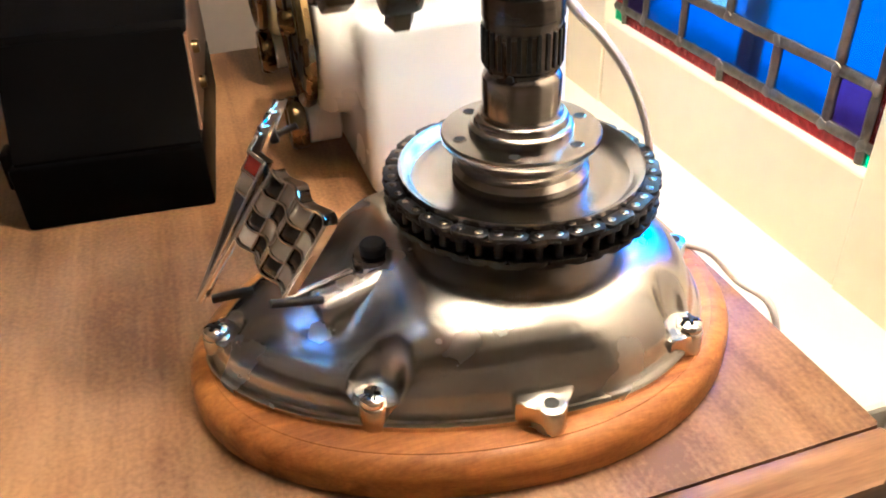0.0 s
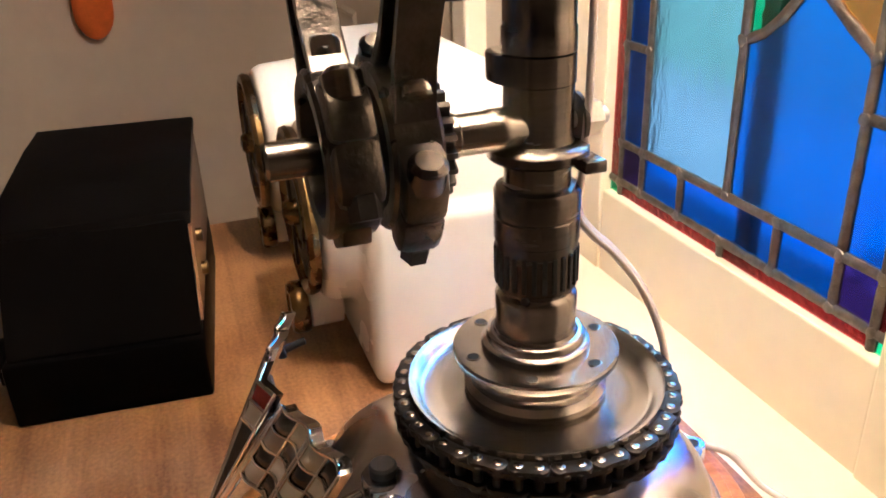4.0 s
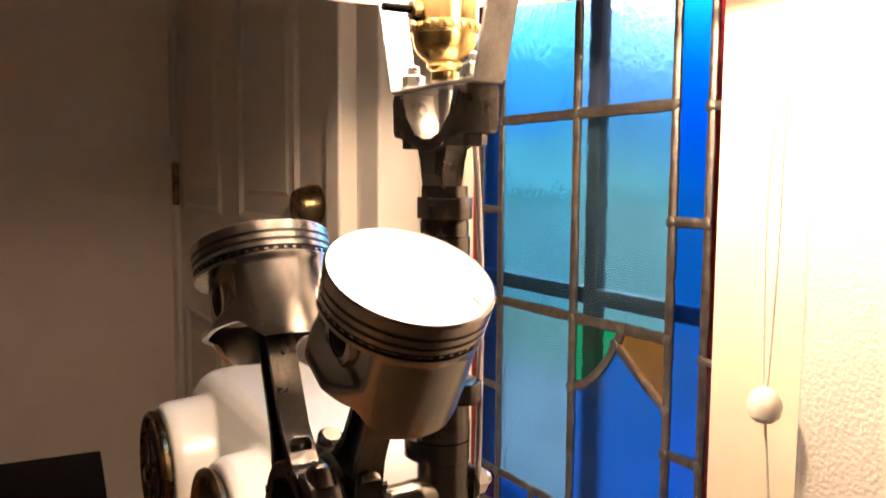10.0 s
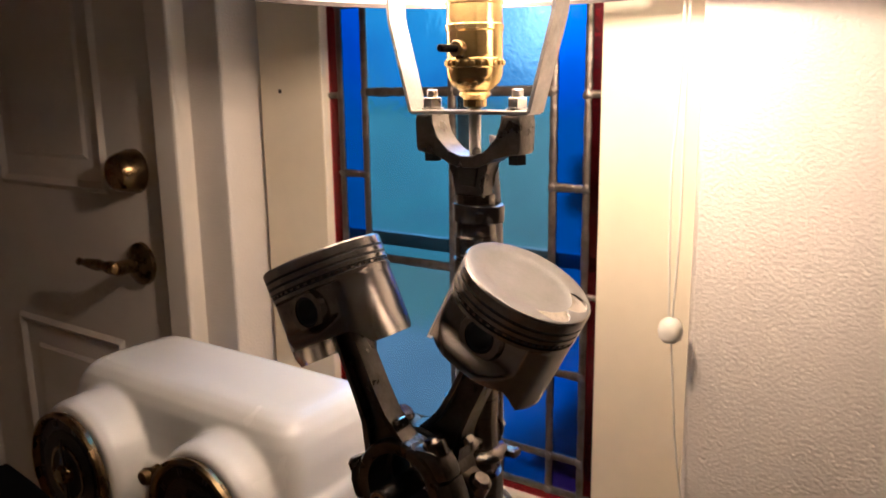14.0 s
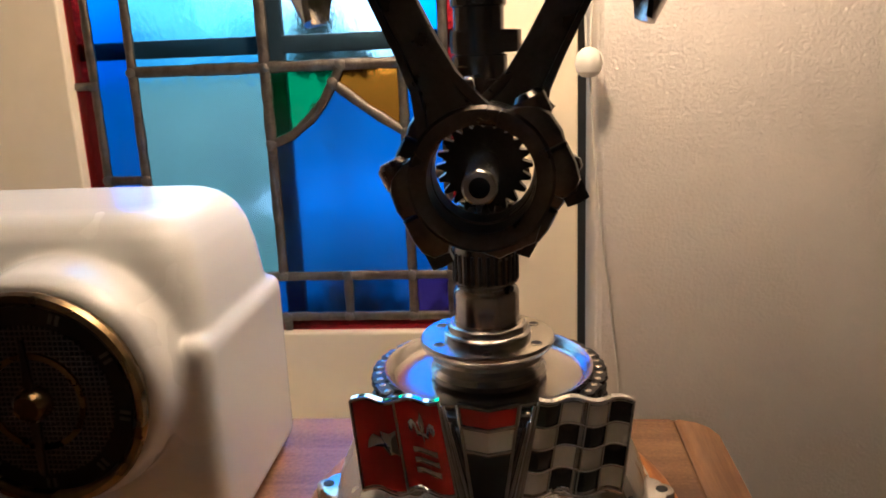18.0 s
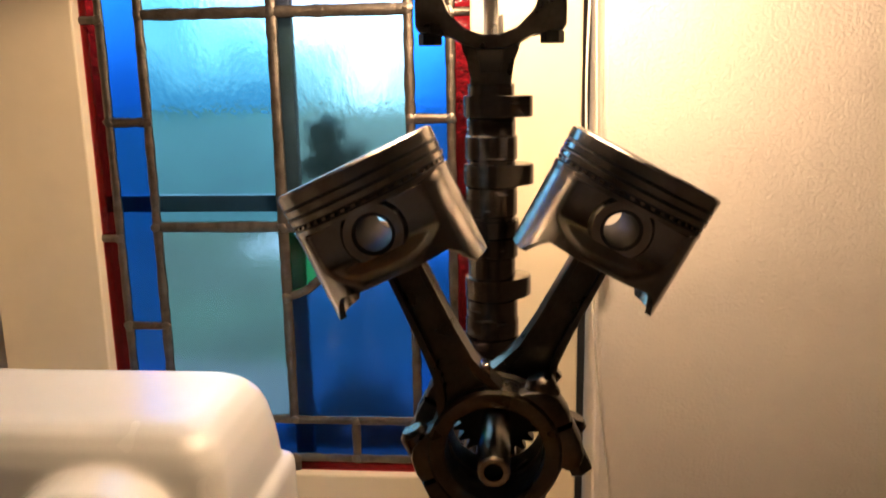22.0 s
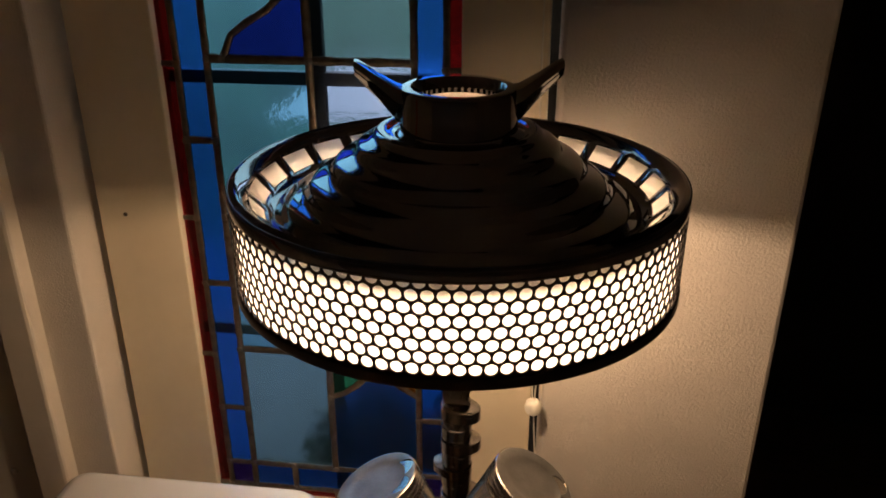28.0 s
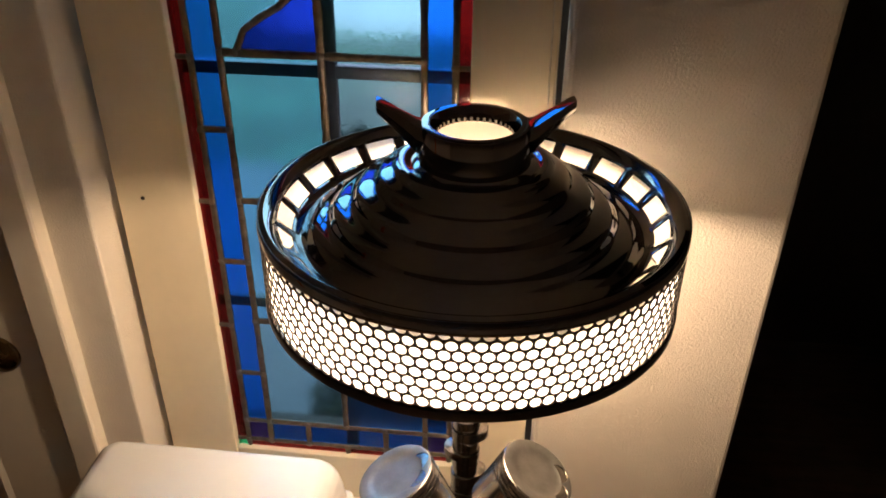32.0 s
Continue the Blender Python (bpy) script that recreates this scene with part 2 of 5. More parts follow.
M["solder"] = material("solder", (0.18, 0.155, 0.13), 0.38, 0.95, 0.25, 90, 0.3)
M["muntin"] = material("muntin", (0.03, 0.03, 0.035), 0.5, 0.0, 0.3, 30)
M["cord_white"] = material("cord_white", (0.72, 0.68, 0.58), 0.6, 0.0, 0.08, 90)
M["clear_cord"] = material("clear_cord", (0.66, 0.62, 0.60), 0.18, 0.0, 0.1, 60, coat=0.6)
M["orange_cloth"] = material("orange_cloth", (0.88, 0.19, 0.03), 0.8, 0.0, 0.15, 30, 0.3, 120)
M["red_enamel"] = material("red_enamel", (0.42, 0.025, 0.015), 0.22, 0.0, 0.15, 60, coat=0.5)
M["black_enamel"] = material("black_enamel", (0.012, 0.012, 0.013), 0.2, 0.0, 0.2, 60, coat=0.5)
M["white_enamel_flag"] = material("white_enamel_flag", (0.66, 0.62, 0.54), 0.24, 0.15, 0.1, 60, coat=0.5)
M["rubber_recess_black"] = material("rubber_recess_black", (0.015, 0.015, 0.015), 0.55, 0.0, 0.3, 60)
M["g_red"] = glass("g_red", (0.17, 0.004, 0.004), 0.12, 1.0, 130)
M["g_blue"] = glass("g_blue", (0.015, 0.17, 0.80), 0.18, 0.25, 40)
M["g_navy"] = glass("g_navy", (0.012, 0.035, 0.42), 0.16, 0.4, 50)
M["g_sky"] = glass("g_sky", (0.022, 0.19, 0.72), 0.30, 0.35, 40, (1, 1, 0.7))
M["g_clear"] = glass("g_clear", (0.25, 0.62, 0.93), 0.10, 0.5, 55, (1, 1, 0.6))
M["g_teal"] = glass("g_teal", (0.38, 0.62, 0.73), 0.15, 0.5, 60, (1, 1, 0.5))
M["g_white"] = glass("g_white", (0.56, 0.68, 0.95), 0.13, 0.5, 60)
M["g_green"] = glass("g_green", (0.03, 0.50, 0.20), 0.10, 0.45, 50)
M["g_amber"] = glass("g_amber", (0.58, 0.15, 0.012), 0.10, 0.4, 40)
M["g_purple"] = glass("g_purple", (0.085, 0.035, 0.27), 0.15, 0.4, 60)

mb, tb, bb = nodes_of("bulb_glow")
bb.inputs["Base Color"].default_value = (1, 0.9, 0.75, 1)
bb.inputs["Emission Color"].default_value, bb.inputs["Emission Strength"].default_value = (1.0, 0.72, 0.42, 1), 12.0
M["bulb_glow"] = mb
mt, tt, bt = nodes_of("frosted_lens")
bt.inputs["Base Color"].default_value = (0.9, 0.87, 0.8, 1)
bt.inputs["Transmission Weight"].default_value, bt.inputs["Roughness"].default_value = 0.8, 0.6
M["frosted_lens"] = mt
mp_, tp_, bp_ = nodes_of("paper_liner")
tp_.nodes.remove(bp_)
dif, tra, mx = tp_.nodes.new("ShaderNodeBsdfDiffuse"), tp_.nodes.new("ShaderNodeBsdfTranslucent"), tp_.nodes.new("ShaderNodeMixShader")
pn = tp_.nodes.new("ShaderNodeTexNoise")
pn.inputs["Scale"].default_value = 40
pm = tp_.nodes.new("ShaderNodeMix")
pm.data_type = "RGBA"
pm.inputs["A"].default_value, pm.inputs["B"].default_value = (0.93, 0.92, 0.90, 1), (0.97, 0.965, 0.95, 1)
tp_.links.new(pn.outputs[0], pm.inputs[0])
for n in (dif, tra):
    tp_.links.new(pm.outputs["Result"], n.inputs[0])
mx.inputs[0].default_value = 0.93
tp_.links.new(dif.outputs[0], mx.inputs[1])
tp_.links.new(tra.outputs[0], mx.inputs[2])
tp_.links.new(mx.outputs[0], tp_.nodes["Material Output"].inputs[0])
M["paper_liner"] = mp_

# ---- mesh helpers ----
ORG = {}
TAU = 2 * math.pi


def thing(name, place, label="", category="", group="", kind=""):
    ob = new(name)
    ob.location = place
    ob.empty_display_size = 0.05
    ORG[ob] = Vector(place)
    return tagged(ob, label, category, group, kind)


def finish(bm, name, mats, smooth=True):
    me = bpy.data.meshes.new(name)
    bmesh.ops.recalc_face_normals(bm, faces=bm.faces)
    bm.to_mesh(me)
    bm.free()
    for m in mats if isinstance(mats, (list, tuple)) else [mats]:
        me.materials.append(m)
    if smooth:
        for p in me.polygons:
            p.use_smooth = True
        me.set_sharp_from_angle(angle=radians(35))
    return me


def part(name, bm, mat, parent=None, label="", smooth=True):
    """Links a bmesh, built in world metres, as one mesh under a thing or part."""
    o = ORG[parent] if parent else Vector()
    bmesh.ops.translate(bm, vec=-o, verts=bm.verts)
    ob = new(name, finish(bm, name, mat, smooth))
    ob.parent = parent
    ORG[ob] = o
    return tagged(ob, label)


def piece(name, mesh, m, parent, label=""):
    """One more object on a shared mesh, at the world pose m."""
    ob = new(name, mesh)
    ob.parent = parent
    ob.matrix_basis = Matrix.Translation(-ORG[parent]) @ m
    ORG[ob] = ORG[parent]
    return tagged(ob, label)


def structure(name, bm, mat, label, smooth=False):
    ob = part(name, bm, mat, None, label, smooth)
    return tagged(ob, label, "", "", "structure")


def single(name, bm, mat, label, category, group="", smooth=True):
    return tagged(part(name, bm, mat, None, label, smooth), label, category, group)


def box(x0, x1, y0, y1, z0, z1, bevel=0.0, bm=None, seg=2):
    out = bm or bmesh.new()
    g = bmesh.ops.create_cube(out, size=1.0, matrix=Matrix.Translation(((x0 + x1) / 2, (y0 + y1) / 2, (z0 + z1) / 2)) @ Matrix.Diagonal((x1 - x0, y1 - y0, z1 - z0, 1)))
    if bevel:
        edges = list({e for v in g["verts"] for e in v.link_edges})
        bmesh.ops.bevel(out, geom=edges, offset=bevel, segments=seg, affect="EDGES", profile=0.5)
    return out


def lathe(profile, m=None, seg=48, bm=None, closed=False, cap=True):
    """Turns (radius, height) pairs round the z axis of m."""
    out = bm or bmesh.new()
    m = m or Matrix()
    rings = []
    for r, z in profile:
        rings.append([out.verts.new(m @ Vector((r * math.cos(TAU * k / seg), r * math.sin(TAU * k / seg), z))) for k in range(seg)])
    pairs = list(zip(rings, rings[1:])) + ([(rings[-1], rings[0])] if closed else [])
    for a, b in pairs:
        for k in range(seg):
            out.faces.new((a[k], a[(k + 1) % seg], b[(k + 1) % seg], b[k]))
    if cap and not closed:
        out.faces.new(rings[0])
        out.faces.new(rings[-1])
    return out


def prism(points, m=None, depth=0.01, bevel=0.0, bm=None):
    """A flat outline in the xy plane of m, made depth thick along z (centred)."""
    out = bm or bmesh.new()
    m = m or Matrix()
    lo = [out.verts.new(m @ Vector((x, y, -depth / 2))) for x, y in points]
    hi = [out.verts.new(m @ Vector((x, y, depth / 2))) for x, y in points]
    n = len(points)
    f1, f2 = out.faces.new(lo[::-1]), out.faces.new(hi)
    sides = [out.faces.new((lo[k], lo[(k + 1) % n], hi[(k + 1) % n], hi[k])) for k in range(n)]
    if bevel:
        edges = list({e for f in (f1, f2) for e in f.edges})
        bmesh.ops.bevel(out, geom=edges, offset=bevel, segments=2, affect="EDGES", profile=0.5)
    return out


def tube(points, r, seg=10, bm=None, steps=6):
    """A round cord through points, smoothed."""
    out = bm or bmesh.new()
    pts = [Vector(p) for p in points]
    if steps > 1 and len(pts) > 2:
        fine = []
        for k in range(len(pts) - 1):
            p0, p1, p2, p3 = pts[max(k - 1, 0)], pts[k], pts[k + 1], pts[min(k + 2, len(pts) - 1)]
            for s in range(steps):
                u = s / steps
                fine.append(0.5 * (2 * p1 + (p2 - p0) * u + (2 * p0 - 5 * p1 + 4 * p2 - p3) * u * u + (3 * p1 - p0 - 3 * p2 + p3) * u ** 3))
        pts = fine + [pts[-1]]
    rings = []
    side = None
    for k, p in enumerate(pts):
        d = (pts[min(k + 1, len(pts) - 1)] - pts[max(k - 1, 0)]).normalized()
        if side is None:
            side = d.orthogonal().normalized()
        side = (side - d * side.dot(d)).normalized()
        up = d.cross(side)
        rings.append([out.verts.new(p + r * (math.cos(TAU * j / seg) * side + math.sin(TAU * j / seg) * up)) for j in range(seg)])
    for a, b in zip(rings, rings[1:]):
        for j in range(seg):
            out.faces.new((a[j], a[(j + 1) % seg], b[(j + 1) % seg], b[j]))
    out.faces.new(rings[0]), out.faces.new(rings[-1])
    return out


def cyl(p, q, r, seg=24, bevel=0.0, bm=None, r2=None):
    """A round bar from p to q."""
    p, q = Vector(p), Vector(q)
    d = q - p
    m = Matrix.Translation(p) @ d.to_track_quat("Z", "Y").to_matrix().to_4x4()
    h, b, r2 = d.length, bevel, r if r2 is None else r2
    prof = [(r - b, 0), (r, b), (r2, h - b), (r2 - b, h)] if b else [(r, 0), (r2, h)]
    return lathe(prof, m, seg, bm)


def hexbar(p, q, r, bm=None):
    return cyl(p, q, r, 6, r * 0.08, bm)


def carve(ob, cutters, op="DIFFERENCE"):
    """Cuts the cutters (bmeshes in the object's own space) out of a mesh for good."""
    for bm in cutters:
        bmesh.ops.recalc_face_normals(bm, faces=bm.faces)
        me = bpy.data.meshes.new("cutter")
        bm.to_mesh(me)
        bm.free()
        tool = new("cutter", me)
        tool.parent = ob.parent
        mod = ob.modifiers.new("carve", "BOOLEAN")
        mod.operation, mod.object, mod.solver = op, tool, "EXACT"
        bpy.context.view_layer.update()
        dep = bpy.context.evaluated_depsgraph_get()
        done = bpy.data.meshes.new_from_object(ob.evaluated_get(dep))
        ob.modifiers.remove(mod)
        old = ob.data
        ob.data = done
        bpy.data.objects.remove(tool)
        bpy.data.meshes.remove(me)
        bpy.data.meshes.remove(old)
    for p in ob.data.polygons:
        p.use_smooth = True
    ob.data.set_sharp_from_angle(angle=radians(35))
    return ob


# ---- the room ----
ROOM_X0, ROOM_X1, ROOM_Y0, CEIL_Z = -1.52, 1.7, -2.0, FLOOR_Z + 2.3
WALL_Y = -0.070                 # face of the textured wall
structure("floor", box(ROOM_X0 - 0.1, ROOM_X1 + 0.1, ROOM_Y0 - 0.1, 0.12, FLOOR_Z - 0.06, FLOOR_Z), M["floor_wood"], "unseen wooden floor, tone set for bounced light")
structure("floor_passage", box(0.50, ROOM_X1 + 0.1, 0.1205, 1.6, FLOOR_Z - 0.06, FLOOR_Z - 0.002), M["floor_wood"], "wooden floor of the passage")
structure("ceiling", box(ROOM_X0 - 0.1, ROOM_X1 + 0.1, ROOM_Y0 - 0.1, 0.12, CEIL_Z, CEIL_Z + 0.06), M["side_paint"], "unseen plain ceiling that closes in the room's light")
structure("ceiling_passage", box(0.50, ROOM_X1 + 0.1, 0.1205, 1.6, CEIL_Z, CEIL_Z + 0.06), M["painted_shade"], "passage ceiling painted dark for lack of light")
structure("foundation", box(ROOM_X0 - 0.1, ROOM_X1 + 0.1, ROOM_Y0 - 0.1, 0.12, -1.3, FLOOR_Z - 0.0605), M["muntin"], "dark foundation under the room")
structure("wall_west", box(ROOM_X0 - 0.1, ROOM_X0, ROOM_Y0, 0.12, FLOOR_Z, CEIL_Z), M["side_paint"], "plain beige painted side wall")
structure("wall_south", box(ROOM_X0, ROOM_X1, ROOM_Y0 - 0.1, ROOM_Y0, FLOOR_Z, CEIL_Z), M["unseen_wall"], "unseen room wall, brown tone set for bounced light")
structure("wall_east", box(ROOM_X1, ROOM_X1 + 0.1, ROOM_Y0, 1.6, FLOOR_Z, CEIL_Z), M["unseen_wall"], "unseen room wall, brown tone set for bounced light")
# passage past the end of the textured wall, its darkness put into the colour
structure("wall_passage", box(0.50, ROOM_X1, 1.5, 1.6, FLOOR_Z, CEIL_Z), M["painted_shade"], "end of the passage painted dark for lack of light")

WIN_X, WIN_Z0, WIN_Z1 = 0.205, 0.078, 1.085
bm = box(0.316, 0.612, WALL_Y, 0.12, FLOOR_Z, CEIL_Z, 0.006)
structure("wall_north_east", bm, M["wall_paint"], "cream wall with orange-peel plaster texture")
structure("wall_passage_side", box(0.500, 0.612, 0.121, 1.5, FLOOR_Z, CEIL_Z), M["painted_shade"], "side of the passage painted dark for lack of light")
structure("wall_north_strip", box(-0.405, -0.330, WALL_Y, 0.12, FLOOR_Z, CEIL_Z, 0.004), M["wall_paint"], "narrow strip of textured plaster wall beside the door")
structure("wall_below_window", box(-0.330, 0.316, 0.034, 0.12, FLOOR_Z, WIN_Z0 - 0.02), M["painted_shade"], "wall behind the window apron, coloured dark as shade")
structure("wall_above_window", box(-0.330, 0.316, 0.034, 0.12, WIN_Z1 + 0.02, CEIL_Z), M["painted_shade"], "wall behind the head casing, coloured dark as shade")
structure("wall_above_door", box(ROOM_X0, -0.405, -0.06, 0.12, FLOOR_Z + 2.12, CEIL_Z), M["side_paint"], "wall above the door")
structure("wall_behind_casing_left", box(-0.330, -0.303, 0.034, 0.12, WIN_Z0 - 0.02, WIN_Z1 + 0.02), M["painted_shade"], "wall behind the window casing, coloured dark as gap shade")
structure("wall_behind_casing_right", box(0.292, 0.316, 0.034, 0.12, WIN_Z0 - 0.02, WIN_Z1 + 0.02), M["painted_shade"], "wall behind the window casing, coloured dark as gap shade")

# ---- leaded window ----
window = thing("window_1", (0, 0, WIN_Z0), "leaded stained glass window in a cream painted frame", "window", "", "structure")
part("casing", box(-0.315, -0.197, -0.015, 0.016, FLOOR_Z, 1.2, 0.002), M["cream_paint"], window, "cream painted side board with a nail hole", False)
part("casing", box(0.197, 0.304, -0.015, 0.016, FLOOR_Z, 1.2, 0.002), M["cream_paint"], window, "cream painted side board", False)
part("apron", box(-0.1965, 0.1965, -0.0125, 0.016, FLOOR_Z, 0.0905, 0.002), M["cream_paint"], window, "cream painted board under the glass", False)
part("head_casing", box(-0.1965, 0.1965, -0.010, 0.016, WIN_Z1 - 0.002, 1.2, 0.002), M["cream_paint"], window, "", False)
part("nail_hole_shade", cyl((-0.276, -0.0158, 0.582), (-0.276, -0.006, 0.582), 0.0030, 14), M["painted_shade"], window)

H0, H1, H2, H3, H4 = 0.150, 0.3645, 0.580, 0.800, 1.015
ZB, ZT = 0.1055, 1.059


def pane(pts, mat):
    """One piece of glass, its outline in x and z, a little inside its leads."""
    m = Matrix.Rotation(radians(90), 4, "X")
    ob = part("pane", prism(pts, m, 0.003), mat, window, "", False)
    ob.visible_shadow = False
    return ob


def rect(x0, x1, z0, z1):
    return [(x0, z0), (x1, z0), (x1, z1), (x0, z1)]


worn = random.Random(11)


def came(points, w=0.0075, name="lead_came"):
    """A lead strip along a line of (x, z) points, flat-oval in section."""
    bm = bmesh.new()
    ends = [Vector((x, 0, z)) for x, z in points]
    pts = []
    for p, q in zip(ends, ends[1:]):
        n = max(1, int((q - p).length / 0.011))
        pts += [p.lerp(q, k / n) for k in range(n)]
    pts.append(ends[-1])
    rings = []
    width = 1.22 * w
    for k, p in enumerate(pts):
        # hand-dressed lead is never quite even
        w = width * worn.uniform(0.90, 1.12)
        d = (pts[min(k + 1, len(pts) - 1)] - pts[max(k - 1, 0)]).normalized()
        s = Vector((d.z, 0, -d.x))
        rings.append([bm.verts.new(p + s * (w / 2 * math.cos(a)) + Vector((0, 0.0042 * math.sin(a), 0))) for a in [TAU * j / 10 for j in range(10)]])
    for a, b in zip(rings, rings[1:]):
        for j in range(10):
            bm.faces.new((a[j], a[(j + 1) % 10], b[(j + 1) % 10], b[j]))
    bm.faces.new(rings[0]), bm.faces.new(rings[-1])
    return part(name, bm, M["lead"], window)


joints = []
# red outer border
for s in (-1, 1):
    xa, xb = sorted((s * 0.177, s * 0.200))
    zs = [ZB, H1 - 0.012, H2 - 0.004, H3 - 0.008, ZT]
    for a, b in zip(zs, zs[1:]):
        pane(rect(xa, xb, a, b), M["g_red"])
    for z in zs[1:-1]:
        came([(xa, z), (xb, z)], 0.007)
        joints.append((s * 0.177, z))
    bl = [H0, 0.256, 0.474, 0.690, 0.905, H4]
    bx = sorted((s * 0.136, s * 0.177))
    for a, b in zip(bl, bl[1:]):
        pane(rect(bx[0], bx[1], a, b), M["g_blue"])
    for z in bl[1:-1]:
        came([(bx[0], z), (bx[1], z)], 0.0085)
        joints += [(bx[0], z), (bx[1], z)]
    for z0, z1 in ((ZB, H0), (H4, ZT)):
        pane(rect(bx[0], bx[1], z0, z1), M["g_purple"])
    for z0, z1 in ((WIN_Z0, ZB), (ZT, WIN_Z1)):
        pane(rect(xa, xb, z0, z1), M["g_green"])
for z0, z1, zr0, zr1 in ((ZB, H0, WIN_Z0, ZB), (H4, ZT, ZT, WIN_Z1)):
    xs = [-0.136, -0.068, 0.068, 0.136]
    for a, b in zip(xs, xs[1:]):
        pane(rect(a, b, z0, z1), M["g_blue"])
    for x in xs[1:3]:
        came([(x, z0), (x, z1)], 0.0085)
        joints += [(x, z0), (x, z1)]
    xr = [-0.177, 0.0, 0.177]
    for a, b in zip(xr, xr[1:]):
        pane(rect(a, b, zr0, zr1), M["g_red"])
    came([(0.0, zr0), (0.0, zr1)], 0.0085)
    joints.append((0.0, z0 if zr0 == WIN_Z0 else z1))
# middle lights
pane(rect(-0.136, 0, H0, H1), M["g_teal"])
pane(rect(-0.136, 0, H1, H2), M["g_clear"])
pane(rect(0, 0.136, H1, H2), M["g_teal"])
pane(rect(-0.136, 0, H2, H3), M["g_clear"])
pane(rect(0, 0.136, H2, H3), M["g_white"])
pane(rect(0, 0.136, H3, H4), M["g_teal"])
ARC = [(0.0, 0.288), (0.022, 0.297), (0.041, 0.312), (0.056, 0.329), (0.067, 0.347), (0.076, H1)]
SLOPE = [(0.067, 0.347), (0.100, 0.321), (0.136, 0.297)]
pane(ARC + [(0.0, H1)], M["g_green"])
pane([(0.067, 0.347), (0.076, H1), (0.136, H1), (0.136, 0.297), (0.100, 0.321)][::-1], M["g_amber"])
pane([(0.0, H0), (0.136, H0), (0.136, 0.297), (0.100, 0.321)] + ARC[4::-1], M["g_sky"])
ARC2 = [(-0.114, H3), (-0.100, 0.830), (-0.078, 0.846), (-0.050, 0.862), (-0.022, 0.888), (0.0, 0.925)]
pane(ARC2 + [(0.0, H3)], M["g_navy"])
pane([(-0.136, H3)] + ARC2 + [(0.0, H4), (-0.136, H4)], M["g_clear"])
for pts in (ARC, SLOPE, ARC2):
    came(pts, 0.0085)
    joints += [pts[0], pts[-1]]
joints.append((0.067, 0.347))
for x in (-0.177, 0.177):
    came([(x, WIN_Z0), (x, WIN_Z1)], 0.008)
for x in (-0.136, 0.136):
    came([(x, ZB), (x, ZT)], 0.0085)
came([(0, H0), (0, H4)], 0.0095)
for z in (ZB, ZT):
    came([(-0.2, z), (0.2, z)], 0.008)
for z in (H0, H4):
    came([(-0.177, z), (0.177, z)], 0.0085)
for z in (H1, H2, H3):
    came([(-0.136, z), (0.136, z)], 0.0095)
for x in (-0.177, -0.136, 0.0, 0.136, 0.177):
    joints += [(x, z) for z in (ZB, H0, H1, H2, H3, H4) if not (abs(x) == 0.177 and z in (H1, H2, H3))]
blobs = []
for k in range(5):
    bm = bmesh.new()
    rings = []
    lump = [worn.uniform(0.75, 1.3) for _ in range(10)]
    for r, h in ((0.0054, 0.0036), (0.0048, 0.0046), (0.0029, 0.0052), (0.0004, 0.0055)):
        rings.append([bm.verts.new((r * lump[j] * math.cos(TAU * j / 10), -h, r * lump[j] * math.sin(TAU * j / 10))) for j in range(10)])
    for a, b in zip(rings, rings[1:]):
        for j in range(10):
            bm.faces.new((a[j], a[(j + 1) % 10], b[(j + 1) % 10], b[j]))
    bm.faces.new(rings[-1])
    blobs.append(finish(bm, "solder_joint", M["solder"]))
for k, (x, z) in enumerate(joints):
    piece("solder_joint", blobs[k % 5], Matrix.Translation((x, 0, z)) @ Matrix.Rotation(worn.uniform(0, TAU), 4, "Y"), window)
# plain sash behind the leaded panel
sash = thing("window_2", (0, 0.03, WIN_Z0), "dark painted outer sash behind the leaded glass", "window", "", "structure")
for z in (0.386, 0.772):
    part("glazing_bar", box(-0.302, 0.291, 0.020, 0.034, z - 0.009, z + 0.009, 0.002), M["muntin"], sash)
part("glazing_bar", box(-0.006, 0.014, 0.019, 0.033, WIN_Z0 - 0.02, WIN_Z1 + 0.02, 0.002), M["muntin"], sash)

# ---- outdoors ----
mg, tg, bg = nodes_of("far_view")
tg.nodes.remove(bg)
em = tg.nodes.new("ShaderNodeEmission")
co = tg.nodes.new("ShaderNodeTexCoord")
sp = tg.nodes.new("ShaderNodeSeparateXYZ")
near = tg.nodes.new("ShaderNodeVectorMath")
near.operation = "SCALE"
near.inputs["Scale"].default_value = 0.15
tg.links.new(co.outputs["Object"], near.inputs[0])
tg.links.new(near.outputs[0], sp.inputs[0])
nz = tg.nodes.new("ShaderNodeTexNoise")
nz.inputs["Scale"].default_value, nz.inputs["Detail"].default_value = 0.9, 6
tg.links.new(near.outputs[0], nz.inputs["Vector"])
ad = tg.nodes.new("ShaderNodeMath")
ad.operation = "MULTIPLY_ADD"
ad.inputs[1].default_value = 2.4
tg.links.new(nz.outputs[0], ad.inputs[0])
tg.links.new(sp.outputs[2], ad.inputs[2])
rp = tg.nodes.new("ShaderNodeValToRGB")
mr = tg.nodes.new("ShaderNodeMapRange")
mr.inputs[1].default_value, mr.inputs[2].default_value = -3.49, 6.51
side = tg.nodes.new("ShaderNodeMapRange")
side.inputs[1].default_value, side.inputs[2].default_value, side.inputs[3].default_value, side.inputs[4].default_value = -10.0, -1.0, -2.4, 0.8
tg.links.new(sp.outputs[0], side.inputs[0])
low = tg.nodes.new("ShaderNodeMath")
tg.links.new(ad.outputs[0], low.inputs[0])
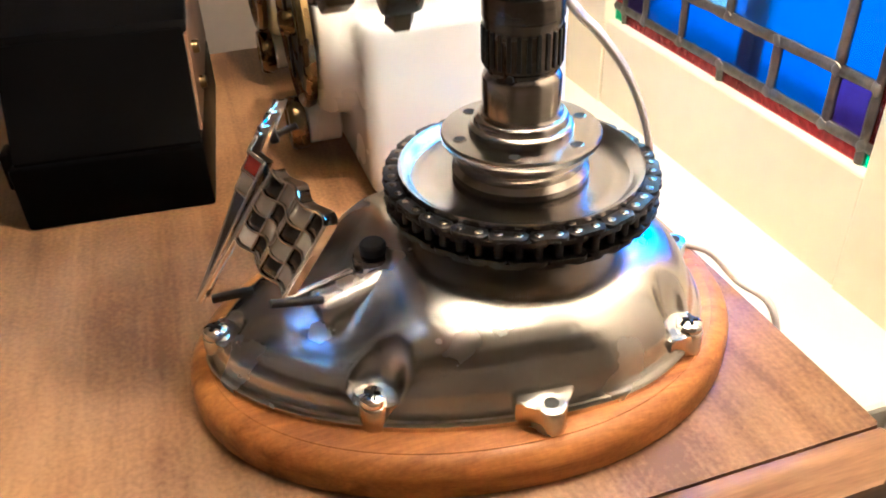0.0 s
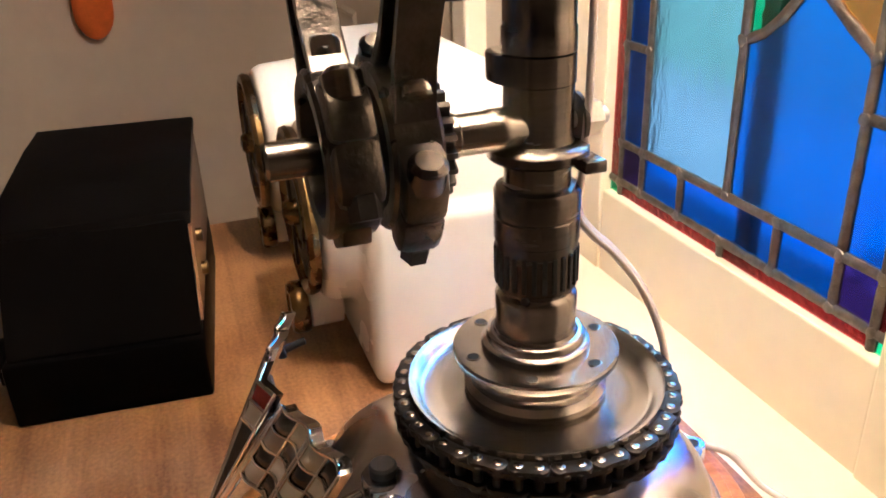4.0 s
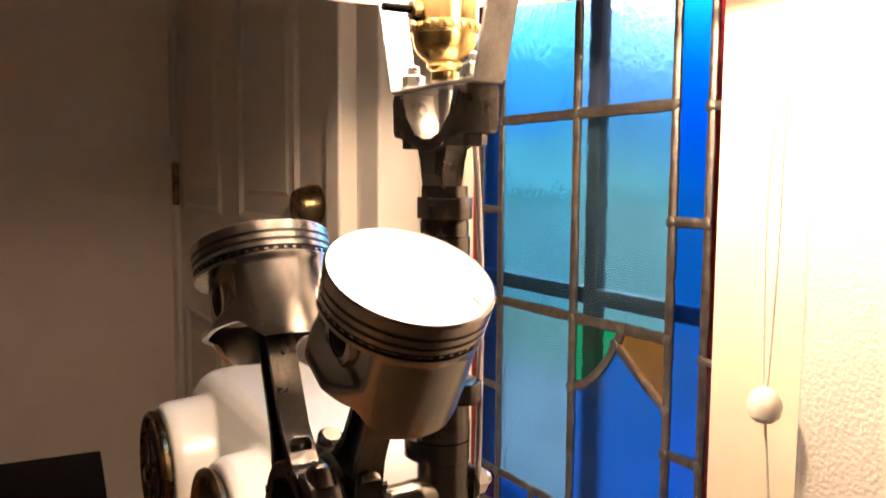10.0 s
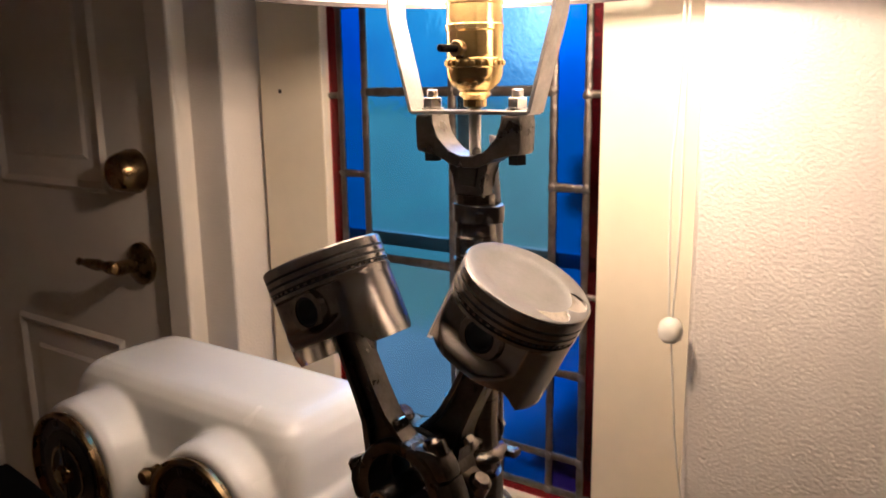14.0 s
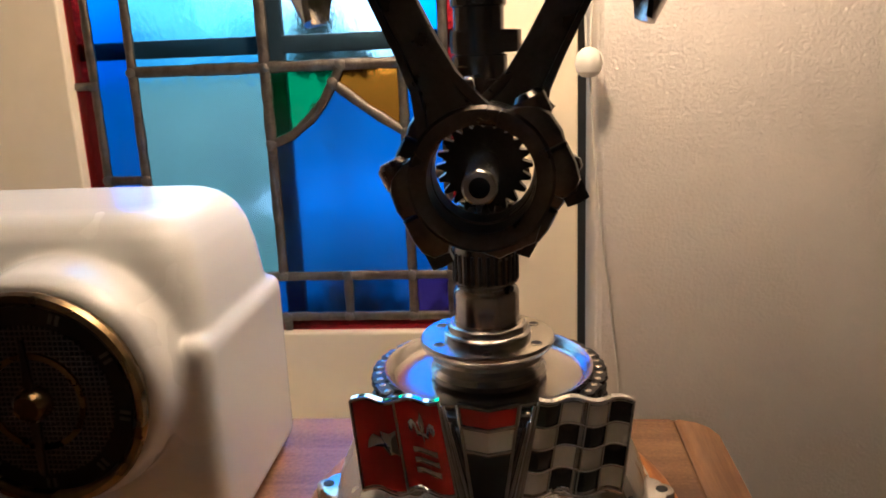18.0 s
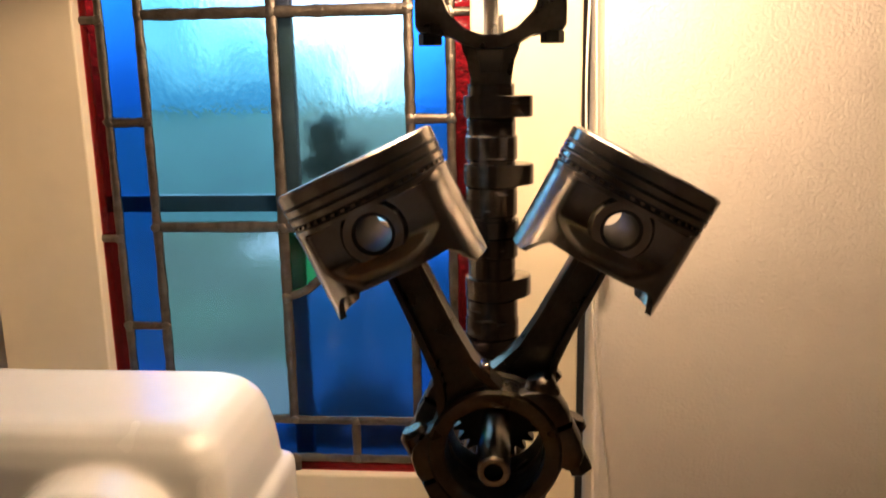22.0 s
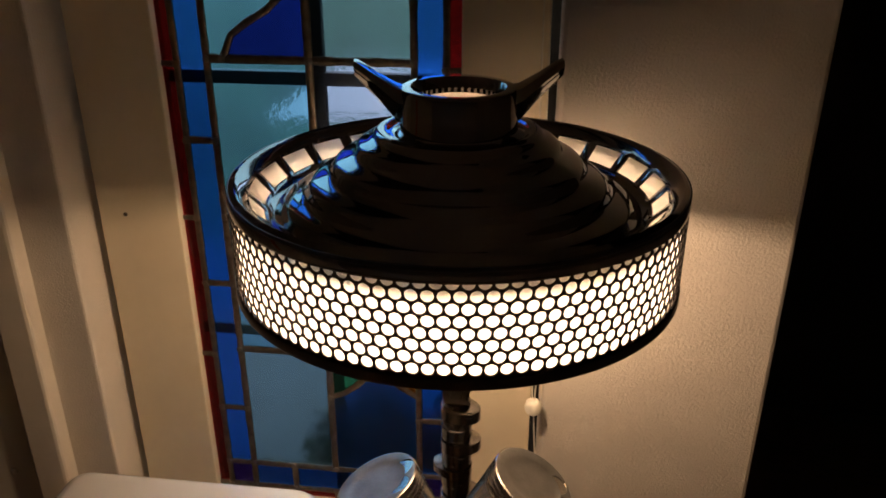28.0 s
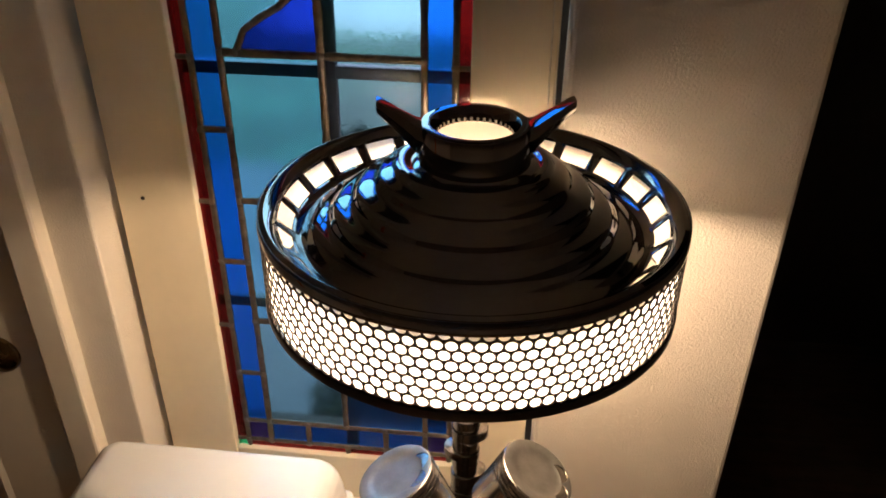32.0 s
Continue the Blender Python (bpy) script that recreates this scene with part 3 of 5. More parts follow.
tg.links.new(side.outputs[0], low.inputs[1])
tg.links.new(low.outputs[0], mr.inputs[0])
tg.links.new(mr.outputs[0], rp.inputs[0])
els = rp.color_ramp.elements
els[0].position, els[0].color = 0.0, (0.08, 0.13, 0.11, 1)
els[1].position, els[1].color = 1.0, (0.85, 0.95, 1.0, 1)
for pos, col in ((0.28, (0.045, 0.09, 0.085, 1)), (0.35, (0.022, 0.062, 0.115, 1)), (0.45, (0.040, 0.110, 0.150, 1)), (0.51, (0.15, 0.27, 0.28, 1)), (0.55, (0.34, 0.49, 0.53, 1)), (0.59, (0.78, 0.90, 0.96, 1))):
    e = els.new(pos)
    e.color = col
tg.links.new(rp.outputs[0], em.inputs[0])
em.inputs[1].default_value = 4.6
tg.links.new(em.outputs[0], tg.nodes["Material Output"].inputs[0])
structure("backdrop", box(-95, 95, 60.0, 60.3, -6, 80), mg, "pale evening sky over distant trees")
structure("ground", box(-95, 95, -60, 60.0, -1.4, -1.3), material("lawn", (0.055, 0.115, 0.070), 0.8, 0, 0.6, 0.9, 0.6, 90), "mown lawn outside the window")
structure("pavement", box(-20, 20, 0.2, 4.0, -1.296, -1.28), material("paving", (0.11, 0.13, 0.15), 0.7, 0, 0.3, 2, 0.4, 60), "dark paved yard along the house")
structure("road", box(-2.7, 4.5, 7.4, 10.4, -1.296, -1.285), material("road_paving", (0.36, 0.40, 0.43), 0.45, 0, 0.35, 0.5, 0.3, 60), "pale wet drive across the lawn")
# clipped tree, low mound and a near hedge
leaf_mat = material("leaf", (0.034, 0.062, 0.040), 0.7, 0, 0.5, 8)
rnd = random.Random(5)


def foliage(clumps, count, size):
    """Loose leaves filling a few lumpy clumps given as centre and half sizes."""
    bm = bmesh.new()
    for k in range(count):
        (cx, cy, cz), (hx, hy, hz) = clumps[k % len(clumps)]
        d = Vector((rnd.gauss(0, 1), rnd.gauss(0, 1), rnd.gauss(0, 1))).normalized() * (0.45 + 0.62 * rnd.random())
        c = Vector((cx + d.x * hx, cy + d.y * hy, cz + d.z * hz))
        q = Euler((rnd.random() * 6, rnd.random() * 6, rnd.random() * 6)).to_matrix()
        bm.faces.new([bm.verts.new(c + q @ Vector(v) * size) for v in ((-1, 0, 0), (0, -0.45, 0.15), (1.1, 0, 0), (0, 0.45, 0.15))])
    return bm


tree = thing("tree", (-0.06, 0.6, -1.3), "slender dark sapling with a small crown outside the glass", "tree")
bm = tube([(-0.04, 0.63, -1.3), (-0.05, 0.62, -0.5), (-0.056, 0.61, 0.02), (-0.070, 0.60, 0.26), (-0.066, 0.60, 0.40)], 0.006, 10)
tube([(-0.068, 0.60, 0.298), (-0.110, 0.602, 0.370)], 0.0032, 8, bm)
tube([(-0.069, 0.60, 0.312), (-0.033, 0.598, 0.362)], 0.0032, 8, bm)
tube([(-0.062, 0.605, 0.18), (-0.030, 0.602, 0.242)], 0.0028, 8, bm)
part("trunk", bm, M["muntin"], tree)
part("crown", foliage([((-0.066, 0.60, 0.376), (0.058, 0.05, 0.040)), ((-0.108, 0.60, 0.362), (0.034, 0.04, 0.021)), ((-0.020, 0.60, 0.356), (0.034, 0.04, 0.021)), ((-0.094, 0.60, 0.424), (0.034, 0.034, 0.031)), ((-0.057, 0.60, 0.280), (0.043, 0.034, 0.017))], 900, 0.0115), leaf_mat, tree, "", False)
hedge = thing("hedge", (0.06, 0.45, -1.3), "dark leafy shrub close under the window", "shrub")
lumps = []
for k in range(6):
    for z in (-1.15, -0.90, -0.68, -0.48, -0.30, -0.17):
        lumps.append(((-0.10 + 0.065 * k, 0.45 + 0.05 * math.sin(k * 2.1 + z * 5), z + 0.05 * math.sin(k * 1.7)), (0.085, 0.13, 0.15)))
part("crown", foliage(lumps, 9000, 0.024), leaf_mat, hedge, "", False)

# ---- door ----
DY = -0.080
door = thing("door_1", (-0.95, DY, FLOOR_Z), "closed cream panelled door", "door", "", "structure")
DX0, DX1, DZ1 = -1.47, -0.455, FLOOR_Z + 2.04
part("slab", box(DX0, DX1, DY, DY + 0.035, FLOOR_Z + 0.008, DZ1, 0.002), M["door_paint"], door, "", False)
for xa, xb in ((-1.40, -1.07), (-0.93, -0.60)):
    for za, zb in ((FLOOR_Z + 0.20, 0.185), (0.425, 1.02), (1.12, 1.28)):
        bm = bmesh.new()
        rings = []
        for inset, dy in ((0.0, 0.0), (0.008, -0.007), (0.020, 0.002), (0.045, 0.004), (0.060, -0.003)):
            rings.append([bm.verts.new((x, DY + dy - 0.0005, z)) for x, z in rect(xa + inset, xb - inset, za + inset, zb - inset)])
        for a, b in zip(rings, rings[1:]):
            for k in range(4):
                bm.faces.new((a[k], a[(k + 1) % 4], b[(k + 1) % 4], b[k]))
        bm.faces.new(rings[-1])
        part("panel", bm, M["door_paint"], door, "raised panel", False)
structure("door_jamb", box(ROOM_X0, DX0 - 0.003, DY - 0.012, 0.12, FLOOR_Z, FLOOR_Z + 2.1, 0.004), M["trim_paint"], "painted hinge-side door casing")
structure("wall_behind_door", box(DX0, -0.405, 0.02, 0.12, FLOOR_Z, FLOOR_Z + 2.119), M["painted_shade"], "unseen wall added behind the door against stray daylight")
structure("door_trim", box(-0.452, -0.400, DY - 0.018, DY + 0.03, FLOOR_Z, FLOOR_Z + 2.1, 0.005), M["trim_paint"], "painted door casing")
bolt = part("deadbolt", lathe([(0.034, 0.0), (0.034, 0.008), (0.028, 0.03), (0.024, 0.036), (0.0005, 0.037)], Matrix.Translation((-0.530, DY, 0.466)) @ Matrix.Rotation(radians(90), 4, "X"), 36), M["old_brass"], door, "antique brass deadbolt")
lev = part("door_handle", lathe([(0.034, 0.0), (0.033, 0.006), (0.026, 0.012), (0.012, 0.016), (0.011, 0.045), (0.0005, 0.046)], Matrix.Translation((-0.532, DY, 0.322)) @ Matrix.Rotation(radians(90), 4, "X"), 36), M["old_brass"], door, "antique brass lever handle")
bm = lathe([(0.0005, 0), (0.010, 0.004), (0.011, 0.02), (0.007, 0.04), (0.0095, 0.055), (0.0075, 0.085), (0.0045, 0.098), (0.0065, 0.106), (0.0005, 0.112)], Matrix.Translation((-0.526, DY - 0.045, 0.322)) @ Matrix.Rotation(radians(-90), 4, "Y"), 20)
part("lever", bm, M["old_brass"], lev)
for z in (0.49, -0.45, 1.2):
    hg = part("hinge", cyl((DX0 + 0.01, DY - 0.012, z - 0.055), (DX0 + 0.01, DY - 0.012, z + 0.055), 0.009, 14, 0.002), M["old_brass"], door, "dark brass hinge")
part("screw_cover", lathe([(0.006, 0), (0.005, 0.002), (0.0005, 0.003)], Matrix.Translation((-0.50, DY, 0.16)) @ Matrix.Rotation(radians(90), 4, "X"), 16), M["trim_paint"], door)

# orange thing on the side wall
bm = bmesh.new()
rings = []
for k in range(24):
    h = 1.0 * (k / 23) ** 2.6
    q = min(1.0, h / 0.062)
    u, z = h, 0.116 + h
    w = 0.043 * math.sqrt(max(0.01, 1 - (1 - q) ** 2)) * (1 + 0.2 * h)
    rings.append([bm.verts.new((ROOM_X0 + 0.055 + 0.7 * w * math.cos(a) , -0.598 + 0.012 * math.sin(3 * u) + w * math.sin(a), z)) for a in [TAU * j / 18 for j in range(18)]])
for a, b in zip(rings, rings[1:]):
    for j in range(18):
        bm.faces.new((a[j], a[(j + 1) % 18], b[(j + 1) % 18], b[j]))
bm.faces.new(rings[0]), bm.faces.new(rings[-1])
single("hanging_cloth", bm, M["orange_cloth"], "bright orange tapered cloth hanging on the beige wall", "cloth")

# ---- table ----
table = thing("table", (0.03, -0.45, FLOOR_Z), "brown stained wooden side table with rounded corners", "table")
TX0, TX1, TY0, TY1 = -0.352, 0.405, -0.93, -0.152


def rounded(x0, x1, y0, y1, r, n=6):
    pts = []
    for cx, cy, a0 in ((x1 - r, y1 - r, 0), (x0 + r, y1 - r, 90), (x0 + r, y0 + r, 180), (x1 - r, y0 + r, 270)):
        pts += [(cx + r * math.cos(radians(a0 + 90 * k / n)), cy + r * math.sin(radians(a0 + 90 * k / n))) for k in range(n + 1)]
    return pts


part("tabletop", prism(rounded(TX0, TX1 - 0.032, TY0, TY1, 0.002), Matrix.Translation((0, 0, TZ - 0.012)), 0.024, 0.002), M["table_wood"], table)
rim = [(TX1 - 0.0315, TY0), (TX1 - 0.02, TY0)] + [(TX1 - 0.02 + 0.02 * math.sin(radians(a)), TY0 + 0.02 - 0.02 * math.cos(radians(a))) for a in range(15, 91, 15)] + [(TX1 - 0.028 + 0.028 * math.cos(radians(a)), TY1 - 0.028 + 0.028 * math.sin(radians(a))) for a in range(0, 91, 15)] + [(TX1 - 0.0315, TY1)]
part("edge_board", prism(rim, Matrix.Translation((0, 0, TZ - 0.012)), 0.0245, 0.003), M["table_edge"], table, "breadboard end of the top")
part("rail", box(TX0 + 0.04, TX1 - 0.04, TY0 + 0.04, TY1 - 0.04, TZ - 0.11, TZ - 0.0245), M["table_wood"], table)
for x in (TX0 + 0.06, TX1 - 0.06):
    for y in (TY0 + 0.06, TY1 - 0.06):
        part("leg", cyl((x, y, FLOOR_Z), (x, y, TZ - 0.11), 0.018, 16, 0.003, None, 0.025), M["table_wood"], table)
structure("window_sill", box(-0.330, 0.3155, -0.150, -0.0065, TZ - 0.11, TZ - 0.07, 0.004), M["sill_paint"], "off-white painted window ledge behind the table")

# ---- lamp of engine parts ----
lamp = thing("table_lamp", (AX, AY, TZ), "table lamp made of engine parts on an oval cherry wood base", "lamp")


def oval(a, yc, front, rear, tip=1.0, n=240):
    """Outline of an oval about the lamp's line of symmetry, with its own length to the front and to the wall."""
    pts = []
    for k in range(n):
        c, s = math.cos(TAU * k / n), math.sin(TAU * k / n)
        pts.append((AX + math.copysign(a * abs(c) ** (1.0 if s > 0 else tip), c), yc + (rear if s > 0 else front) * s))
    return pts


def resample(pts, n):
    p = [Vector(q) for q in pts]
    seg = [(p[(k + 1) % len(p)] - p[k]).length for k in range(len(p))]
    total, out, k, acc = sum(seg), [], 0, 0.0
    for j in range(n):
        want = total * j / n
        while acc + seg[k] < want:
            acc += seg[k]
            k += 1
        u = (want - acc) / max(seg[k], 1e-9)
        q = p[k].lerp(p[(k + 1) % len(p)], u)
        out.append((q.x, q.y))
    return out


BASE_TOP = TZ + 0.023
bm = bmesh.new()
outline = resample(oval(0.1265, -0.315, 0.181, 0.147), 120)
cx, cy = AX, -0.33
rings = []
for inset, z in ((0.002, TZ), (0.0, TZ + 0.0015), (0.0, TZ + 0.0128), (0.0006, TZ + 0.0155), (0.0022, TZ + 0.0185), (0.0046, TZ + 0.0208), (0.0074, TZ + 0.0222), (0.0084, TZ + 0.0224), (0.0088, BASE_TOP), (0.012, BASE_TOP)):
    rings.append([bm.verts.new((x + (cx - x) * inset / 0.12, y + (cy - y) * inset / 0.12, z)) for x, y in outline])
for a, b in zip(rings, rings[1:]):
    for k in range(120):
        bm.faces.new((a[k], a[(k + 1) % 120], b[(k + 1) % 120], b[k]))
bm.faces.new(rings[0]), bm.faces.new(rings[-1])
part("wooden_base", bm, M["base_wood"], lamp, "oval cherry wood plinth with a rounded edge")

# cast cover
COVER = resample(oval(0.1075, -0.296, 0.189, 0.108, 1.2), 320)
BOSSES = (((0.219, -0.4765), 1), ((0.3000, -0.4070), 1), ((0.3325, -0.3250), 0), ((0.3060, -0.2310), 1), ((0.1165, -0.3220), 0), ((0.1430, -0.2250), 1), ((0.1480, -0.4100), 1), ((0.2280, -0.1920), 0))
bm = bmesh.new()
rings = []
prof = [(1.0, 0.0), (1.0, 0.0030), (0.992, 0.0045), (0.975, 0.0060), (0.960, 0.0085), (0.948, 0.0130), (0.935, 0.0190), (0.915, 0.0255), (0.885, 0.0320), (0.845, 0.0375), (0.79, 0.0425), (0.72, 0.0468), (0.62, 0.0505), (0.50, 0.0535), (0.35, 0.0555), (0.2, 0.0565), (0.08, 0.0565)]
fine = []
for (s0, h0), (s1, h1) in zip(prof, prof[1:]):
    fine += [(s0 + (s1 - s0) * k / 3, h0 + (h1 - h0) * k / 3) for k in range(3)]
fine.append(prof[-1])
for s, h in fine:
    ring = []
    for x, y in COVER:
        px, py = cx + (x - cx) * s, cy + (y - cy) * s
        nose = min(1.0, max(0.0, (0.128 - (AY - py)) / 0.058))
        nose = nose * nose * (3 - 2 * nose)
        top = BASE_TOP + (h if h < 0.014 else 0.0135 + (h - 0.0135) * (0.37 + 0.63 * nose))
        near = min(math.hypot(px - q[0], py - q[1]) + (0.0 if deep else 0.004) for q, deep in BOSSES)
        pocket = BASE_TOP + 0.0115 + 1.6 * max(0.0, near - 0.0105) + 70 * max(0.0, near - 0.0105) ** 2
        k = 0.0016
        blend = min(top, pocket) - k * math.log(1 + math.exp(-abs(top - pocket) / k))
        ring.append(bm.verts.new((px, py, max(blend, BASE_TOP + min(h, 0.004)))))
    rings.append(ring)
for a, b in zip(rings, rings[1:]):
    for k in range(320):
        bm.faces.new((a[k], a[(k + 1) % 320], b[(k + 1) % 320], b[k]))
bm.faces.new(rings[0]), bm.faces.new(rings[-1])
# ribbed tunnel under the emblem
ta, tb_ = Vector((0.243, -0.421, 0.1165)), Vector((0.232, -0.350, 0.1275))
tm = Matrix.Translation(ta) @ (tb_ - ta).to_track_quat("Z", "Y").to_matrix().to_4x4()
lathe([(0.0095, 0.0035), (0.0105, 0.0), (0.0122, -0.0008), (0.0134, 0.001), (0.0134, 0.004), (0.0124, 0.007), (0.0124, 0.070), (0.0105, 0.085)], tm, 36, bm)
cover = part("cast_cover", bm, M["cast_aluminium"], lamp, "brushed cast aluminium engine cover")
# bosses round the rim, with screws or black discs painting the shade of holes
screw_head = finish(lathe([(0.0072, 0.0), (0.0074, 0.0015), (0.0066, 0.0035), (0.0040, 0.0050), (0.0003, 0.0056)], None, 24), "screw", M["chrome"])
cross_bm = box(-0.0042, 0.0042, -0.0009, 0.0009, 0.0046, 0.0061)
box(-0.0009, 0.0009, -0.0042, 0.0042, 0.0046, 0.0060, 0, cross_bm)
cross = finish(cross_bm, "screw_slot_shade", M["dark_steel"], False)
for (x, y), screwed in BOSSES:
    d = Vector((x - cx, y - cy, 0)).normalized()
    side = Vector((-d.y, d.x, 0))
    bm = bmesh.new()
    top, low = BASE_TOP + 0.0150, BASE_TOP
    prof = []
    for a in range(-90, 91, 15):
        prof.append(Vector((x, y, 0)) + d * (0.0080 * math.cos(radians(a))) + side * (0.0080 * math.sin(radians(a))))
    prof += [Vector((x, y, 0)) + side * u - d * v for u, v in ((0.0095, 0.0020), (0.0120, 0.0042), (0.0165, 0.0065), (0.0150, 0.0100), (0.0, 0.0200), (-0.0150, 0.0100), (-0.0165, 0.0065), (-0.0120, 0.0042), (-0.0095, 0.0020))]
    lo, hi = [bm.verts.new((p.x, p.y, low)) for p in prof], [bm.verts.new((p.x, p.y, top)) for p in prof]
    n = len(prof)
    bm.faces.new(lo[::-1])
    f = bm.faces.new(hi)
    for k in range(n):
        bm.faces.new((lo[k], lo[(k + 1) % n], hi[(k + 1) % n], hi[k]))
    bmesh.ops.bevel(bm, geom=list(f.edges), offset=0.0018, segments=2, affect="EDGES", profile=0.5)
    boss = part("boss", bm, M["cast_aluminium"], cover)
    if screwed:
        sc = piece("screw", screw_head, Matrix.Translation((x, y, top)), cover, "chrome cross-head screw")
        piece("screw_slot_shade", cross, Matrix.Translation((x, y, top)) @ Matrix.Rotation(x * 40, 4, "Z"), cover)
    else:
        part("bolt_hole_shade", lathe([(0.0038, -0.004), (0.0038, 0.0003)], Matrix.Translation((x, y, top)), 20), M["rubber_recess_black"], cover, "black disc that paints the shade of an open bolt hole")
# stud with a rubber cap and its lever
knob_at = (0.226, -0.385, BASE_TOP + 0.040)
stud = part("stud", lathe([(0.0118, -0.012), (0.0118, 0.0105), (0.0110, 0.0118), (0.0078, 0.0122), (0.0003, 0.0123)], Matrix.Translation(knob_at), 32), M["ground_steel"], lamp, "steel collar with a black plug")
part("plug", lathe([(0.0074, 0.0122), (0.0074, 0.0172), (0.0064, 0.0186), (0.0003, 0.0189)], Matrix.Translation(knob_at), 24), M["rubber_recess_black"], stud)
part("lever", cyl((0.229, -0.398, BASE_TOP + 0.044), (0.238, -0.437, BASE_TOP + 0.040), 0.0036, 14, 0.001), M["ground_steel"], stud)

# sprocket, hub and chain
m_ax = Matrix.Translation((AX, AY, 0))
part("sprocket", lathe([(0.030, 0.1415), (0.061, 0.150), (0.0670, 0.155), (0.0684, 0.172), (0.0680, 0.1757), (0.0654, 0.1748), (0.0622, 0.1705), (0.0600, 0.1690), (0.048, 0.1680), (0.040, 0.1678)], m_ax, 96), M["bright_steel"], lamp, "polished steel chain sprocket dish")
hub = part("hub", lathe([(0.0330, 0.1660), (0.0365, 0.1680), (0.0380, 0.1700), (0.0380, 0.1735), (0.0362, 0.1752), (0.0350, 0.1765), (0.0350, 0.1790), (0.0362, 0.1808), (0.0370, 0.1830), (0.0362, 0.1850), (0.0400, 0.1880), (0.0432, 0.1905), (0.0436, 0.1915), (0.0436, 0.1940), (0.0428, 0.1950), (0.0285, 0.1950), (0.0282, 0.1985), (0.0272, 0.1995), (0.0258, 0.2000), (0.0255, 0.2030), (0.0245, 0.2042), (0.0232, 0.2046)], m_ax, 80), M["bright_steel"], lamp, "turned steel hub flange with six holes")
for k in range(6):
    a = radians(60 * k + 32)
    part("hole", lathe([(0.0030, 0.1890), (0.0030, 0.19525)], Matrix.Translation((AX + 0.0355 * math.cos(a), AY + 0.0355 * math.sin(a), 0)), 18), M["rubber_recess_black"], hub)
    part("chamfer", lathe([(0.0029, 0.1951), (0.0031, 0.19545), (0.0037, 0.19535), (0.0039, 0.1950)], Matrix.Translation((AX + 0.0355 * math.cos(a), AY + 0.0355 * math.sin(a), 0)), 20, None, True), M["ground_steel"], hub)
part("column_foot", lathe([(0.0232, 0.202), (0.0220, 0.2046), (0.0210, 0.2060), (0.0210, 0.2250), (0.0202, 0.2268), (0.0185, 0.2285)], m_ax, 56), M["ground_steel"], lamp)

chain = part("chain", lathe([(0.0660, 0.159), (0.0682, 0.159), (0.0682, 0.167), (0.0660, 0.167)], m_ax, 92, None, True), M["black_chain"], lamp, "black roller chain round the sprocket")
NP = 46
RC = 0.0718
pitch = TAU * RC / NP


def plate(r, thick):
    pts = []
    for sgn in (1, -1):
        for a in range(-80, 81, 20):
            pts.append((sgn * (pitch / 2 + r * math.cos(radians(a))), sgn * r * math.sin(radians(a))))
        pts.append((0, sgn * r * 0.74))
    return pts


def link(outer):
    bm = bmesh.new()
    r = 0.0050 if outer else 0.0054
    zt = 0.0074 if outer else 0.0056
    for z in (zt, -zt):
        prism(plate(r, 0), Matrix.Translation((0, 0, z)), 0.0027, 0.0006, bm)
    for sx in (-pitch / 2, pitch / 2):
        if outer:
            lathe([(0.0021, -0.0090), (0.0021, 0.0080), (0.0015, 0.0084)], Matrix.Translation((sx, 0, 0)), 10, bm)
        else:
            lathe([(0.0026, -0.0048), (0.0026, 0.0048)], Matrix.Translation((sx, 0, 0)), 12, bm)
    return finish(bm, "chain_link", M["black_chain"])


pin_cap = finish(lathe([(0.0024, 0.0), (0.0023, 0.0007), (0.0016, 0.0010), (0.0002, 0.0011)], None, 12), "chain_pin", M["ground_steel"])
links = (link(True), link(False))
for k in range(NP):
    a = TAU * (k + 0.5) / NP
    m = Matrix.Translation((AX + RC * math.cos(a), AY + RC * math.sin(a), 0.1632)) @ Matrix.Rotation(a + TAU / 4, 4, "Z")
    piece("chain_link", links[k % 2], m, chain)
    b = TAU * k / NP
    piece("chain_pin", pin_cap, Matrix.Translation((AX + RC * math.cos(b), AY + RC * math.sin(b), 0.1715)), chain)

# camshaft column
prof = [(0.0175, 0.2270), (0.0185, 0.2280), (0.0185, 0.2305), (0.0205, 0.2320), (0.0205, 0.2565), (0.0212, 0.2572), (0.0212, 0.2685), (0.0207, 0.2692), (0.0212, 0.2699), (0.0212, 0.2815), (0.0200, 0.2835), (0.0162, 0.2842), (0.0160, 0.2965), (0.0225, 0.2975), (0.0243, 0.2990), (0.0243, 0.3030), (0.0225, 0.3050), (0.0175, 0.3065), (0.0166, 0.3095), (0.0166, 0.3330), (0.0150, 0.3335), (0.0150, 0.3465), (0.0172, 0.3475), (0.0172, 0.3580), (0.0166, 0.3590), (0.0166, 0.3715), (0.0150, 0.3720), (0.0150, 0.3990), (0.0166, 0.4000), (0.0166, 0.4120), (0.0150, 0.4130), (0.0150, 0.4260), (0.0162, 0.4270), (0.0162, 0.4440), (0.0150, 0.4450), (0.0150, 0.4610), (0.0163, 0.4620), (0.0163, 0.4760), (0.0152, 0.4770), (0.0152, 0.4860), (0.0145, 0.4870), (0.0145, 0.5080)]
shaft = part("camshaft", lathe(prof, m_ax, 56), M["cam_steel"], lamp, "dark steel camshaft standing as the column")
# slotted ring, each slot a black bar standing for its shade
slot_shade_mesh = finish(box(-0.0008, 0.0008, -0.00105, 0.00105, -0.0092, 0.0092, 0.0002), "slot", M["rubber_recess_black"], False)
